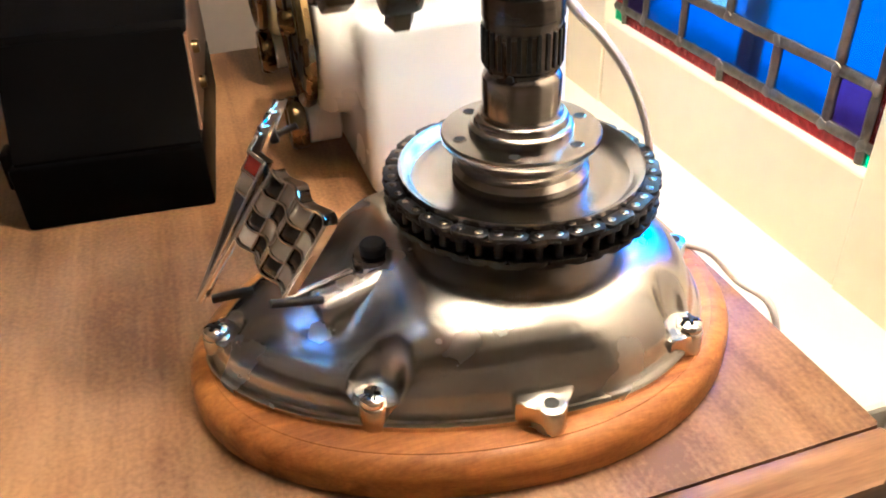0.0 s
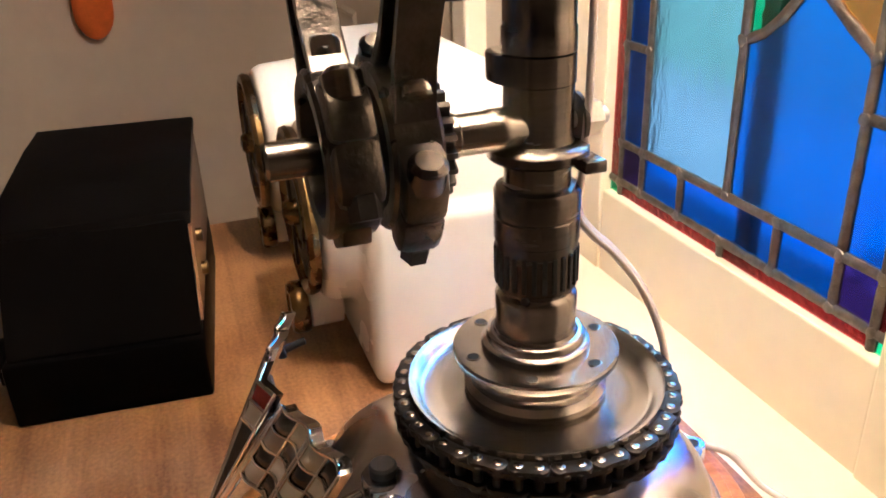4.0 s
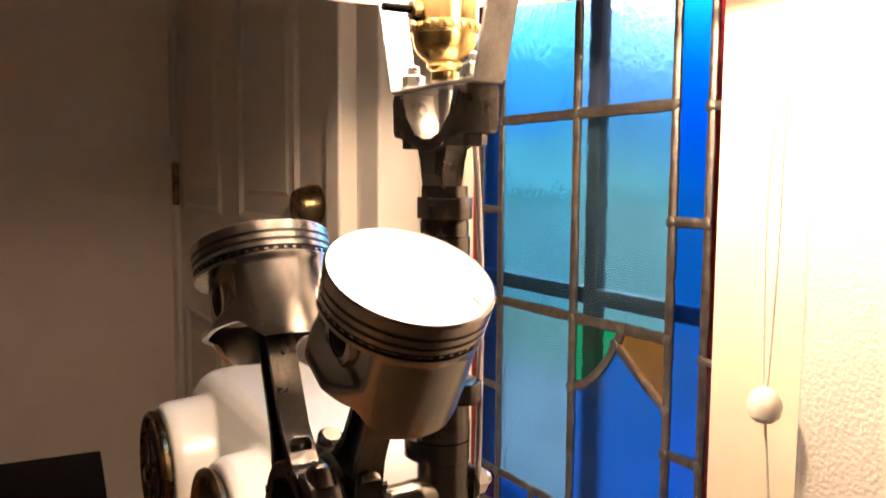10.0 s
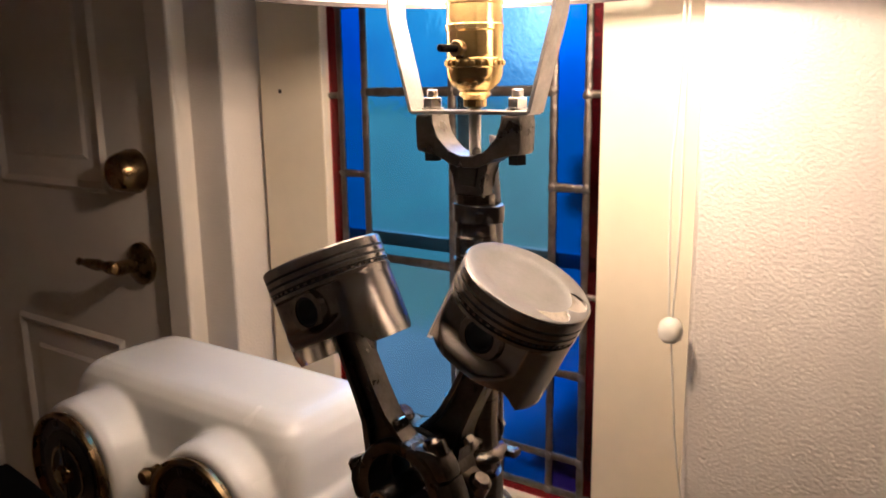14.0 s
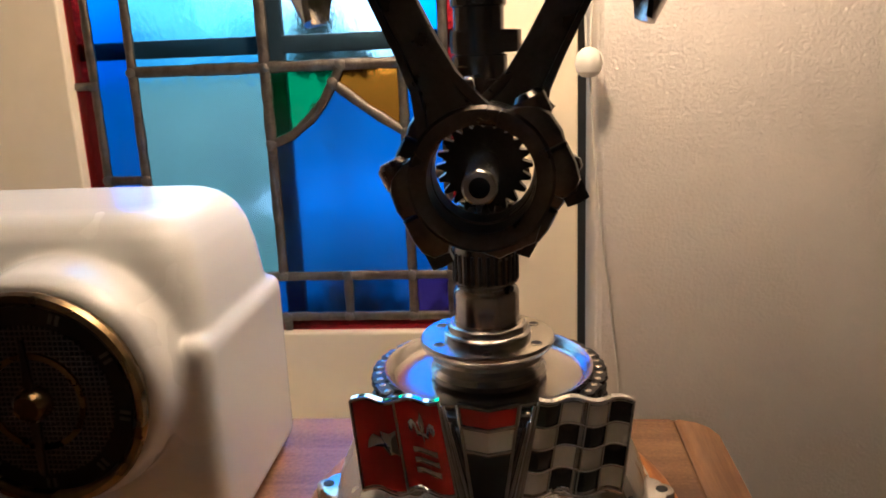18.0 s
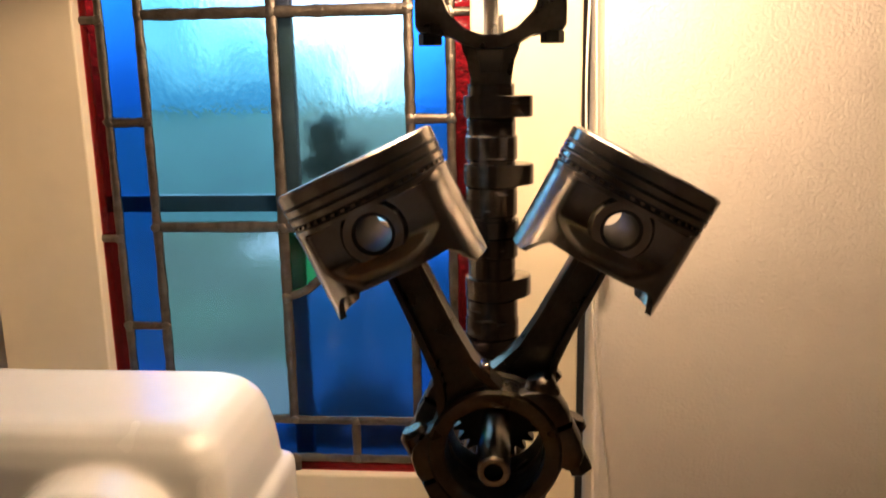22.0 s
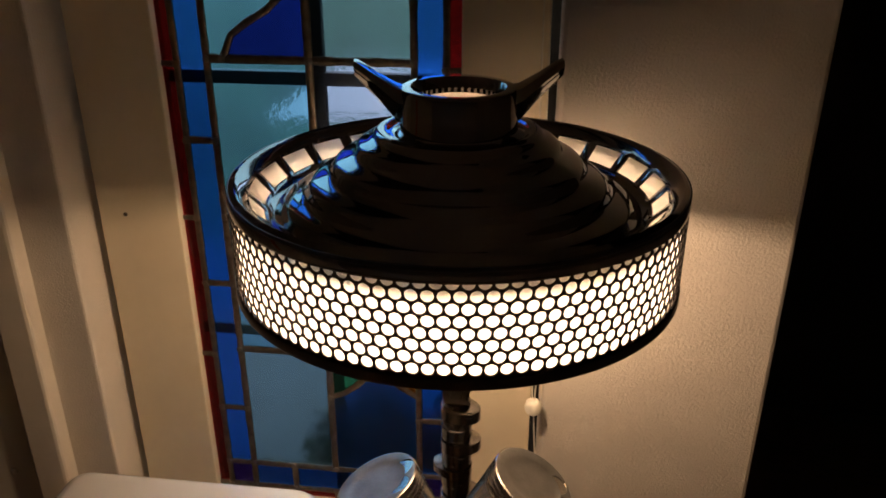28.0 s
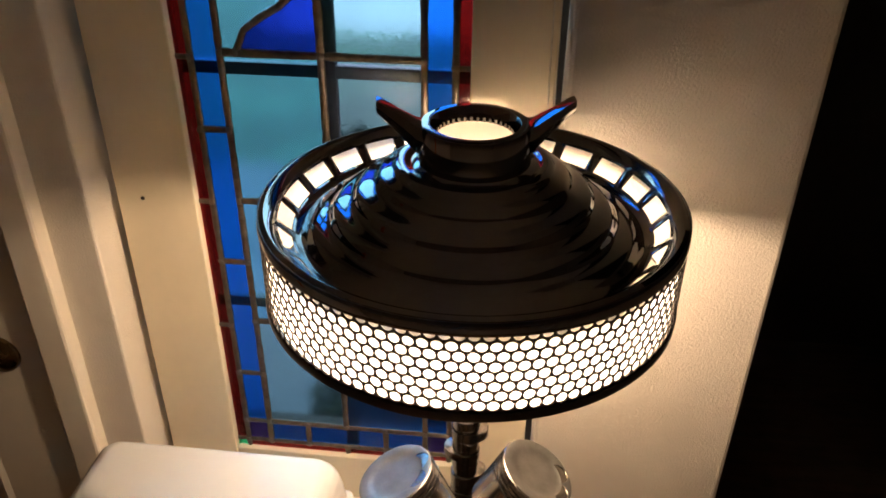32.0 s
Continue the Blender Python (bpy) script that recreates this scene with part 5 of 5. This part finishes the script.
for i, (a, b) in enumerate(zip(rings, rings[1:])):
    for k in range(SEG):
        slot = prof[i][0] == 0.1900 and k % 4 != 0
        if not slot:
            bm.faces.new((a[k], a[(k + 1) % SEG], b[(k + 1) % SEG], b[k]))
top = part("shade_top", bm, [M["chrome_dark_room"], M["white_enamel"]], lamp, "stepped chrome wheel cover with a ring of slots")
mod = top.modifiers.new("thickness", "SOLIDIFY")
mod.thickness, mod.offset, mod.material_offset = 0.0014, -1, 1
spin = part("spinner_hub", lathe([(0.0610, 0.7965), (0.0602, 0.7990), (0.0560, 0.8003), (0.0538, 0.8020), (0.0530, 0.8080), (0.0526, 0.8200), (0.0524, 0.8335), (0.0520, 0.8365), (0.0510, 0.8384), (0.0492, 0.8392), (0.0430, 0.8392), (0.0418, 0.8380), (0.0402, 0.8320), (0.0385, 0.8290), (0.0375, 0.8240), (0.0372, 0.8000)], m_sh, 72, None, True), M["chrome_dark_room"], lamp, "chrome knock-off spinner with two ears")
part("lens", lathe([(0.0371, 0.8230), (0.0371, 0.8250), (0.0250, 0.8258), (0.0003, 0.8260)], m_sh, 48), M["frosted_lens"], spin, "glowing frosted disc in the spinner")
bm = bmesh.new()
for k in range(36):
    a = TAU * k / 36
    bmesh.ops.create_cube(bm, size=1, matrix=m_sh @ Matrix.Rotation(a, 4, "Z") @ Matrix.Translation((0.0368, 0, 0.8275)) @ Matrix.Diagonal((0.0016, 0.0028, 0.0045, 1)))
part("lens_ring", bm, M["chrome_dark_room"], spin, "", False)
for s, tw in ((-1, 8), (1, 8)):
    bm = bmesh.new()
    secs = ((0.0460, 0.8205, 0.0200, 0.0165), (0.0550, 0.8235, 0.0175, 0.0160), (0.0720, 0.8390, 0.0125, 0.0110), (0.0870, 0.8515, 0.0105, 0.0088), (0.0915, 0.8548, 0.0092, 0.0074))
    rings = []
    rz = Matrix.Rotation(radians(tw), 4, "Z")
    for x, z, hy, hz in secs:
        ring = []
        # flat-topped section with a ridge along the under side
        for cy_, cz_ in ((1.0, 0.35), (0.72, 1.0), (0.0, 1.05), (-0.72, 1.0), (-1.0, 0.35), (-0.55, -0.6), (0.0, -1.0), (0.55, -0.6)):
            ring.append(bm.verts.new(m_sh @ rz @ Vector((s * x, cy_ * hy, z + cz_ * hz))))
        rings.append(ring)
    for a, b in zip(rings, rings[1:]):
        for j in range(8):
            bm.faces.new((a[j], a[(j + 1) % 8], b[(j + 1) % 8], b[j]))
    bm.faces.new(rings[0]), bm.faces.new(rings[-1])
    part("spinner_ear", bm, M["chrome_dark_room"], spin)

# cord of the lamp: down behind the column, over the table edge
run = [(0.005, 0.018, 0.55), (0.010, 0.021, 0.46), (0.010, 0.021, 0.34), (0.009, 0.019, 0.290), (0.0065, 0.019, 0.268), (0.0065, 0.027, 0.255), (0.0065, 0.040, 0.242), (0.0065, 0.057, 0.220), (0.0065, 0.0705, 0.193), (0.0065, 0.0785, 0.166), (0.0065, 0.084, 0.130)]
bm = tube([(AX + x, AY + y, z) for x, y, z in run], 0.0020)
tube([(AX + x - 0.0030, AY + y + 0.0018, z + 0.0006) for x, y, z in run], 0.0020, 10, bm)
part("cord", bm, M["clear_cord"], lamp, "clear twin flex")
bm = tube([(AX - 0.01, AY + 0.105, BASE_TOP + 0.004), (AX + 0.0, AY + 0.135, BASE_TOP - 0.004), (AX + 0.020, AY + 0.148, TZ + 0.004), (AX + 0.045, AY + 0.155, TZ + 0.001), (AX + 0.055, AY + 0.160, TZ - 0.03), (AX + 0.05, AY + 0.165, TZ - 0.068)], 0.0023)
part("cord", bm, M["clear_cord"], lamp, "clear flex running over the table edge")

# crossed-flag emblem, folded outwards in the middle and leaning back
EX = 0.2285


def badge_y(x, z):
    return -0.441 + 0.026 * min(1.0, abs(x - EX) / 0.070) - 0.50 * (0.206 - z)


def badge_plate(pts, front, back=0.0):
    """Six points in x and z, three above and three below, laid on the badge's folded face."""
    bm = bmesh.new()
    hi = [bm.verts.new((x, badge_y(x, z) - front, z)) for x, z in pts]
    lo = [bm.verts.new((x, badge_y(x, z) - back, z)) for x, z in pts]
    n = len(pts)
    for q in ((0, 1, 4, 5), (1, 2, 3, 4)):
        bm.faces.new([hi[k] for k in q]), bm.faces.new([lo[k] for k in q[::-1]])
    for k in range(n):
        bm.faces.new((lo[k], lo[(k + 1) % n], hi[(k + 1) % n], hi[k]))
    return bm


def flag_xyz(u, v, s, lift=0.0):
    """Point on a waving flag: u outwards 0 to 1, v upwards 0 to 1."""
    x = EX + s * (0.0243 + 0.0467 * u - (0.0094 - 0.0010 * u) * (1 - v))
    z = 0.1735 + 0.0375 * v - 0.0060 * u - 0.0007 * math.sin(u * TAU * 2.0)
    return Vector((x, badge_y(x, z) - 0.0012 * math.sin(u * TAU * 2.0 + 0.7) - lift, z))


def flag_patch(u0, u1, v0, v1, s, lift, n=4, dome=0.0, back=0.0):
    """A piece of the flag, raised by lift, and domed in its middle."""
    bm = bmesh.new()
    uv = [[(u0 + (u1 - u0) * i / n, v0 + (v1 - v0) * j / n) for j in range(n + 1)] for i in range(n + 1)]

    def swell(i, j):
        return dome * (1 - (2 * i / n - 1) ** 2) * (1 - (2 * j / n - 1) ** 2)

    grid = [[bm.verts.new(flag_xyz(u, v, s, lift + swell(i, j))) for j, (u, v) in enumerate(col)] for i, col in enumerate(uv)]
    rear = [[bm.verts.new(flag_xyz(u, v, s, back)) for u, v in col] for col in uv]
    for i in range(n):
        for j in range(n):
            bm.faces.new((grid[i][j], grid[i + 1][j], grid[i + 1][j + 1], grid[i][j + 1]))
            bm.faces.new((rear[i][j], rear[i][j + 1], rear[i + 1][j + 1], rear[i + 1][j]))
    for i in range(n):
        bm.faces.new((grid[i][0], rear[i][0], rear[i + 1][0], grid[i + 1][0]))
        bm.faces.new((grid[i][n], grid[i + 1][n], rear[i + 1][n], rear[i][n]))
        bm.faces.new((grid[0][i], grid[0][i + 1], rear[0][i + 1], rear[0][i]))
        bm.faces.new((grid[n][i], rear[n][i], rear[n][i + 1], grid[n][i + 1]))
    return bm


def flag_shape(outline, s, lift, mid):
    """A small raised shape on the flag: an outline in u and v, fanned up to a ridge at mid."""
    bm = bmesh.new()
    dense = []
    for (ua, va), (ub, vb) in zip(outline, outline[1:] + outline[:1]):
        dense += [(ua + (ub - ua) * k / 3, va + (vb - va) * k / 3) for k in range(3)]
    rings = []
    for f, h in ((1.0, -0.0010), (1.0, 0.0), (0.75, 0.0006), (0.5, 0.0008), (0.25, 0.0009)):
        rings.append([bm.verts.new(flag_xyz(mid[0] + (u - mid[0]) * f, mid[1] + (v - mid[1]) * f, s, lift + h)) for u, v in dense])
    n = len(dense)
    for a, b in zip(rings, rings[1:]):
        for k in range(n):
            bm.faces.new((a[k], a[(k + 1) % n], b[(k + 1) % n], b[k]))
    bm.faces.new(rings[-1])
    return bm


def flag_wire(points, s, r, lift=0.0026):
    """A raised chrome line along (u, v) points of the flag."""
    return tube([flag_xyz(u, v, s, lift) for u, v in points], r, 8, None, 2)


COLS = ((0.015, 0.235), (0.255, 0.465), (0.535, 0.745), (0.765, 0.985))
along = [k / 20 for k in range(21)]
for s in (-1, 1):
    fl = part("flag", flag_patch(0, 1, 0, 1, s, 0.0018, 28, 0.0, -0.0032), M["chrome"], lamp, "chrome-edged red enamel flag of the badge" if s < 0 else "chrome-edged chequered enamel flag of the badge")
    for v in (0.0, 1.0):
        part("edge_line", flag_wire([(u, v) for u in along], s, 0.00085), M["chrome"], fl)
    for u in (0.0, 1.0) if s > 0 else (0.0, 0.5, 1.0):
        part("edge_line", flag_wire([(u, 0.0), (u, 0.5), (u, 1.0)], s, 0.00085), M["chrome"], fl)
    if s < 0:
        for u0, u1 in ((0.02, 0.485), (0.515, 0.98)):
            part("enamel", flag_patch(u0, u1, 0.03, 0.97, s, 0.0022, 14), M["red_enamel"], fl, "red enamel field")
        for v0 in (0.20, 0.31, 0.42):
            part("emblem_bar", flag_patch(0.11, 0.37, v0, v0 + 0.06, s, 0.0030, 8, 0.0007), M["chrome"], fl)
        part("emblem_petal", flag_shape([(0.24, 0.53), (0.215, 0.66), (0.205, 0.76), (0.24, 0.89), (0.275, 0.76), (0.265, 0.66)], s, 0.0029, (0.24, 0.75)), M["chrome"], fl)
        for q in (-1, 1):
            part("emblem_petal", flag_shape([(0.24 + q * a, b) for a, b in ((0.03, 0.62), (0.06, 0.74), (0.10, 0.79), (0.14, 0.76), (0.145, 0.68), (0.12, 0.64), (0.115, 0.71), (0.09, 0.71), (0.06, 0.60))], s, 0.0029, (0.24 + q * 0.085, 0.735)), M["chrome"], fl)
        part("emblem_band", flag_patch(0.18, 0.30, 0.61, 0.66, s, 0.0033, 5, 0.0005), M["chrome"], fl)
        part("emblem_shape", flag_shape([(0.52, 0.40), (0.56, 0.44), (0.62, 0.42), (0.70, 0.49), (0.80, 0.46), (0.88, 0.44), (0.86, 0.53), (0.81, 0.60), (0.72, 0.60), (0.70, 0.67), (0.60, 0.66), (0.53, 0.69)], s, 0.0028, (0.66, 0.55)), M["chrome"], fl)
        part("flag_curl", flag_wire([(0.30, 0.00), (0.36, 0.045), (0.47, 0.04), (0.48, -0.005), (0.40, -0.03), (0.37, -0.005), (0.44, 0.01)], s, 0.0010), M["chrome"], fl)
    else:
        for i, (u0, u1) in enumerate(COLS):
            for j in range(4):
                black = (j % 2 == 1) == (i in (0, 3))
                v0 = 0.03 + j * 0.235
                part("enamel", flag_patch(u0, u1, v0 + 0.012, v0 + 0.223, s, 0.0021, 6, 0.0009), M["black_enamel"] if black else M["white_enamel_flag"], fl)
        for j in (1, 2, 3):
            part("grid_line", flag_wire([(u, 0.03 + j * 0.235) for u in along], s, 0.0007), M["chrome"], fl)
        for u in (0.245, 0.475, 0.525, 0.755):
            part("grid_line", flag_wire([(u, 0.0), (u, 0.5), (u, 1.0)], s, 0.0007), M["chrome"], fl)
        part("flag_curl", flag_wire([(0.30, 0.00), (0.36, 0.045), (0.47, 0.04), (0.48, -0.005), (0.40, -0.03), (0.37, -0.005), (0.44, 0.01)], s, 0.0010), M["chrome"], fl)
    # twin-ribbed pole down to the point of the vee
    for off, r, zt in ((0.0232, 0.0019, 0.2090), (0.0196, 0.0012, 0.2030), (0.0172, 0.0010, 0.2010)):
        q = [Vector((x, badge_y(x, z) - 0.0018, z)) for x, z in ((EX + s * off, zt), (EX + s * (off - 0.0226), 0.131 + (0.0232 - off)))]
        part("flag_pole", cyl(q[0], q[1], r, 12, 0.0004), M["chrome"] if r > 0.0011 else M["chrome_dark_room"], fl)
    x = EX + s * 0.050
    st = [(x, badge_y(x, 0.156) + 0.001, 0.156), (x - 0.002, badge_y(x, 0.156) + 0.026, 0.150)]
    part("flag_stud", cyl(st[0], st[1], 0.0022, 12, 0.0004), M["dark_steel"], fl, "threaded steel stud")
wedge = [(EX - 0.0148, 0.2107), (EX, 0.2107), (EX + 0.0148, 0.2107), (EX + 0.0012, 0.133), (EX, 0.133), (EX - 0.0012, 0.133)]
vee = part("vee", badge_plate(wedge, 0.0012, -0.0022), M["chrome_dark_room"], lamp, "chrome wedge between the flags")
for p, q in (((-0.0148, 0.2107), (0.0148, 0.2107)), ((-0.0148, 0.2107), (0.0, 0.133)), ((0.0148, 0.2107), (0.0, 0.133)), ((-0.0128, 0.2020), (0.0128, 0.2020)), ((-0.0109, 0.1922), (0.0109, 0.1922))):
    ends = [Vector((EX + x, badge_y(EX + x, z) - 0.0022, z)) for x, z in (p, (p[0] * 0.5 + q[0] * 0.5, p[1] * 0.5 + q[1] * 0.5), q)]
    part("vee_frame", tube(ends, 0.0011, 8, None, 1), M["chrome"], vee)
for z0, z1, mat in ((0.2028, 0.2095, "red_enamel"), (0.1930, 0.2012, "white_enamel_flag"), (0.146, 0.1914, "black_enamel")):
    wa, wb = 0.0136 * (z0 - 0.133) / 0.0777, 0.0136 * (z1 - 0.133) / 0.0777
    part("enamel", badge_plate([(EX - wb, z1), (EX, z1), (EX + wb, z1), (EX + wa, z0), (EX, z0), (EX - wa, z0)], 0.0019, 0.001), M[mat], vee)
part("cross_bar", cyl((EX - 0.024, badge_y(EX - 0.024, 0.196) + 0.003, 0.196), (EX + 0.024, badge_y(EX + 0.024, 0.196) + 0.003, 0.196), 0.0020, 10), M["dark_steel"], vee)
part("thumb_nut", lathe([(0.0035, 0), (0.0046, 0.0025), (0.0042, 0.0045), (0.0020, 0.0050), (0.0020, 0.0165), (0.0003, 0.0168)], Matrix.Translation((EX - 0.052, badge_y(EX - 0.052, 0.192) + 0.002, 0.192)) @ Matrix.Rotation(radians(-75), 4, "X"), 18), M["dark_steel"], vee)
part("badge_bracket", box(EX - 0.002, EX + 0.002, -0.474, -0.452, 0.1285, 0.1325, 0.0008), M["dark_steel"], vee)

# ---- white twin-dial appliance ----
app = thing("twin_dial_appliance", (-0.13, -0.29, TZ), "glossy white plastic appliance with two round brass-rimmed dials", "appliance")
D1, D2 = Vector((-0.038, -0.378, 0.186)), Vector((-0.236, -0.388, 0.188))
bm = box(-0.332, 0.055, -0.346, -0.183, TZ + 0.004, 0.2085, 0.010, None, 3)
rings = []
for z, c in ((0.150, 0.0), (0.206, 0.0), (0.238, 0.004), (0.258, 0.0085), (0.270, 0.014), (0.2785, 0.022), (0.2830, 0.032), (0.2840, 0.042)):
    rings.append([bm.verts.new((x, y, z)) for x, y in rounded(-0.324 + c, 0.0485 - c, -0.339 + c, -0.186 - c * 0.6, 0.022)])
for a, b in zip(rings, rings[1:]):
    for k in range(len(a)):
        bm.faces.new((a[k], a[(k + 1) % len(a)], b[(k + 1) % len(a)], b[k]))
bm.faces.new(rings[0][::-1]), bm.faces.new(rings[-1])
for d in (D1, D2):
    md = Matrix.Translation((d.x, -0.20, d.z)) @ Matrix.Rotation(radians(90), 4, "X")
    lathe([(0.076, 0.0), (0.079, 0.10), (0.0745, -d.y - 0.20 - 0.016), (0.070, -d.y - 0.20 - 0.008), (0.064, -d.y - 0.20 - 0.006)], md, 48, bm)
body = part("body", bm, M["white_plastic"], app, "rounded white plastic body")
mod = body.modifiers.new("blend", "REMESH")
mod.mode, mod.voxel_size, mod.use_smooth_shade = "VOXEL", 0.0025, True
mod = body.modifiers.new("soften", "SMOOTH")
mod.factor, mod.iterations = 0.5, 5
for d in (D1, D2):
    md = Matrix.Translation((d.x, d.y + 0.002, d.z)) @ Matrix.Rotation(radians(90), 4, "X") @ Matrix.Diagonal((0.87, 0.87, 1, 1))
    dial = part("dial", lathe([(0.0760, -0.002), (0.0775, 0.003), (0.0760, 0.0065), (0.0720, 0.0075), (0.0690, 0.0055), (0.0680, 0.0035), (0.0670, -0.002)], md, 80, None, True), M["old_brass"], app, "brass dial rim")
    part("dial_face", lathe([(0.0680, -0.002), (0.0680, 0.0012), (0.0003, 0.0014)], md, 64), M["dial_brown"], dial, "dark brown dial face")
    bm = bmesh.new()
    step = 0.0036
    n = int(0.055 / step)
    for i in range(-n, n + 1):
        half = math.sqrt(max(0, 0.054 ** 2 - (i * step) ** 2))
        if half > 0.004:
            bmesh.ops.create_cube(bm, size=1, matrix=md @ Matrix.Translation((i * step, 0, 0.0025)) @ Matrix.Diagonal((0.0011, 2 * half, 0.0008, 1)))
            bmesh.ops.create_cube(bm, size=1, matrix=md @ Matrix.Translation((0, i * step, 0.0028)) @ Matrix.Diagonal((2 * half, 0.0011, 0.0008, 1)))
    part("dial_grille", bm, M["dial_mesh"], dial, "fine woven metal grille", False)
    part("inner_ring", lathe([(0.0310, 0.002), (0.0310, 0.0045), (0.0350, 0.0045), (0.0350, 0.002)], md, 56, None, True), M["old_brass"], dial)
    part("pointer", prism([(-0.0022, -0.052), (0.0022, -0.052), (0.0040, 0.0), (0.0015, 0.046), (-0.0015, 0.046), (-0.0040, 0.0)], md @ Matrix.Translation((0, 0, 0.0075)), 0.0025, 0.0006), M["dial_brown"], dial)
    part("pointer_boss", lathe([(0.0125, 0.003), (0.0120, 0.010), (0.0085, 0.014), (0.0003, 0.015)], md, 28), M["old_brass"], dial)
    for k in range(9):
        a = radians(90 + 40 * k + 20)
        for off in (-0.0024, 0.0024):
            mm = md @ Matrix.Translation((0.0612 * math.cos(a), 0.0612 * math.sin(a), 0.0020)) @ Matrix.Rotation(a - TAU / 4, 4, "Z") @ Matrix.Translation((off, 0, 0))
            part("numeral_bar", prism(rect(-0.0012, 0.0012, -0.0036, 0.0036), mm, 0.0008), M["dial_mesh"], dial, "", False)
for x in (-0.045, -0.232):
    mk = Matrix.Translation((x, -0.352, 0.098)) @ Matrix.Rotation(radians(90), 4, "X")
    kn = part("knob_neck", lathe([(0.0190, 0.0), (0.0190, 0.026), (0.0170, 0.028), (0.0003, 0.0281)], mk, 32), M["white_plastic"], app)
    part("knob", lathe([(0.0215, 0.028), (0.0225, 0.031), (0.0225, 0.039), (0.0205, 0.042), (0.0120, 0.0425), (0.0115, 0.039), (0.0003, 0.0388)], mk, 36), M["old_brass"], kn, "round brass knob")
mk = Matrix.Translation((-0.128, -0.352, 0.205)) @ Matrix.Rotation(radians(90), 4, "X")
part("catch", lathe([(0.008, 0.0), (0.007, 0.008), (0.0095, 0.014), (0.007, 0.020), (0.0003, 0.021)], mk, 20), M["old_brass"], app, "small brass catch between the dials")
for x in (-0.28, 0.03):
    for y in (-0.33, -0.21):
        part("foot", lathe([(0.010, TZ), (0.011, TZ + 0.004), (0.010, TZ + 0.008)], Matrix.Translation((x, y, 0)), 16), M["rubber_recess_black"], app)

# ---- black box ----
bx = thing("black_box", (-0.11, -0.53, TZ), "black case with a curved lid and a brown wooden end", "case")
turn = Matrix.Translation((0, -0.466, 0)) @ Matrix.Rotation(radians(-4.9), 4, "Z") @ Matrix.Translation((0, 0.466, 0))
bx.matrix_basis = turn @ Matrix.Translation(bx.location)
m_b = Matrix.Rotation(radians(90), 4, "X")
sec = [(-0.250, TZ + 0.003), (0.001, TZ + 0.003), (-0.0015, TZ + 0.054), (-0.030, 0.150), (-0.046, 0.190), (-0.100, 0.203), (-0.200, 0.2115), (-0.250, 0.2135)]
part("body", prism(sec, Matrix.Translation((0, -0.5345, 0)) @ m_b, 0.137, 0.003), M["black_plastic"], bx)
lid = [(-0.046, 0.1865), (-0.0505, 0.1955), (-0.100, 0.2065), (-0.200, 0.2150), (-0.252, 0.2172), (-0.2535, 0.209), (-0.200, 0.2065), (-0.100, 0.198)]
part("lid", prism(lid, Matrix.Translation((0, -0.5345, 0)) @ m_b, 0.143, 0.0018), M["black_plastic"], bx, "black lid sloping up to the back")
part("skirt", box(-0.252, 0.0045, -0.606, -0.4645, TZ, TZ + 0.052, 0.003), M["black_plastic"], bx, "black lower band")
part("end_panel", prism([(-0.238, TZ + 0.058), (-0.012, TZ + 0.058), (-0.034, 0.150), (-0.048, 0.184), (-0.100, 0.196), (-0.238, 0.2045)], Matrix.Translation((0, -0.4655, 0)) @ m_b, 0.0035, 0.0006), M["brown_panel"], bx, "reddish brown wooden panel")
for z in (0.135, 0.165):
    part("clasp", cyl((-0.075, -0.4655, z), (-0.075, -0.4585, z), 0.0055, 18, 0.001), M["old_brass"], bx, "brass stud")
part("latch", box(-0.030, -0.008, -0.6125, -0.6055, TZ + 0.03, TZ + 0.060, 0.002), M["black_plastic"], bx)

# ---- blind cord ----
cord = thing("blind_cord", (0.307, -0.09, 0.359), "white blind cord with a round wooden pull", "cord")
part("pull", lathe([(0.0008, 0.0135), (0.0054, 0.0120), (0.0098, 0.0080), (0.0117, 0.0), (0.0102, -0.0072), (0.0058, -0.0112), (0.0008, -0.0122)], Matrix.Translation((0.307, -0.090, 0.359)), 32), M["cord_white"], cord, "off-white wooden ball")
part("strand", tube([(0.305, -0.090, 0.371), (0.301, -0.089, 0.50), (0.303, -0.080, 0.62), (0.295, -0.06, 0.80), (0.293, -0.04, 1.25)], 0.0011, 8), M["cord_white"], cord)
part("strand", tube([(0.308, -0.090, 0.371), (0.311, -0.089, 0.46), (0.308, -0.082, 0.60), (0.303, -0.06, 0.80), (0.301, -0.04, 1.25)], 0.0011, 8), M["cord_white"], cord)
part("strand", tube([(0.308, -0.090, 0.347), (0.316, -0.086, 0.24), (0.330, -0.080, 0.13), (0.340, -0.078, 0.03), (0.345, -0.078, -0.1)], 0.0010, 8), M["cord_white"], cord)
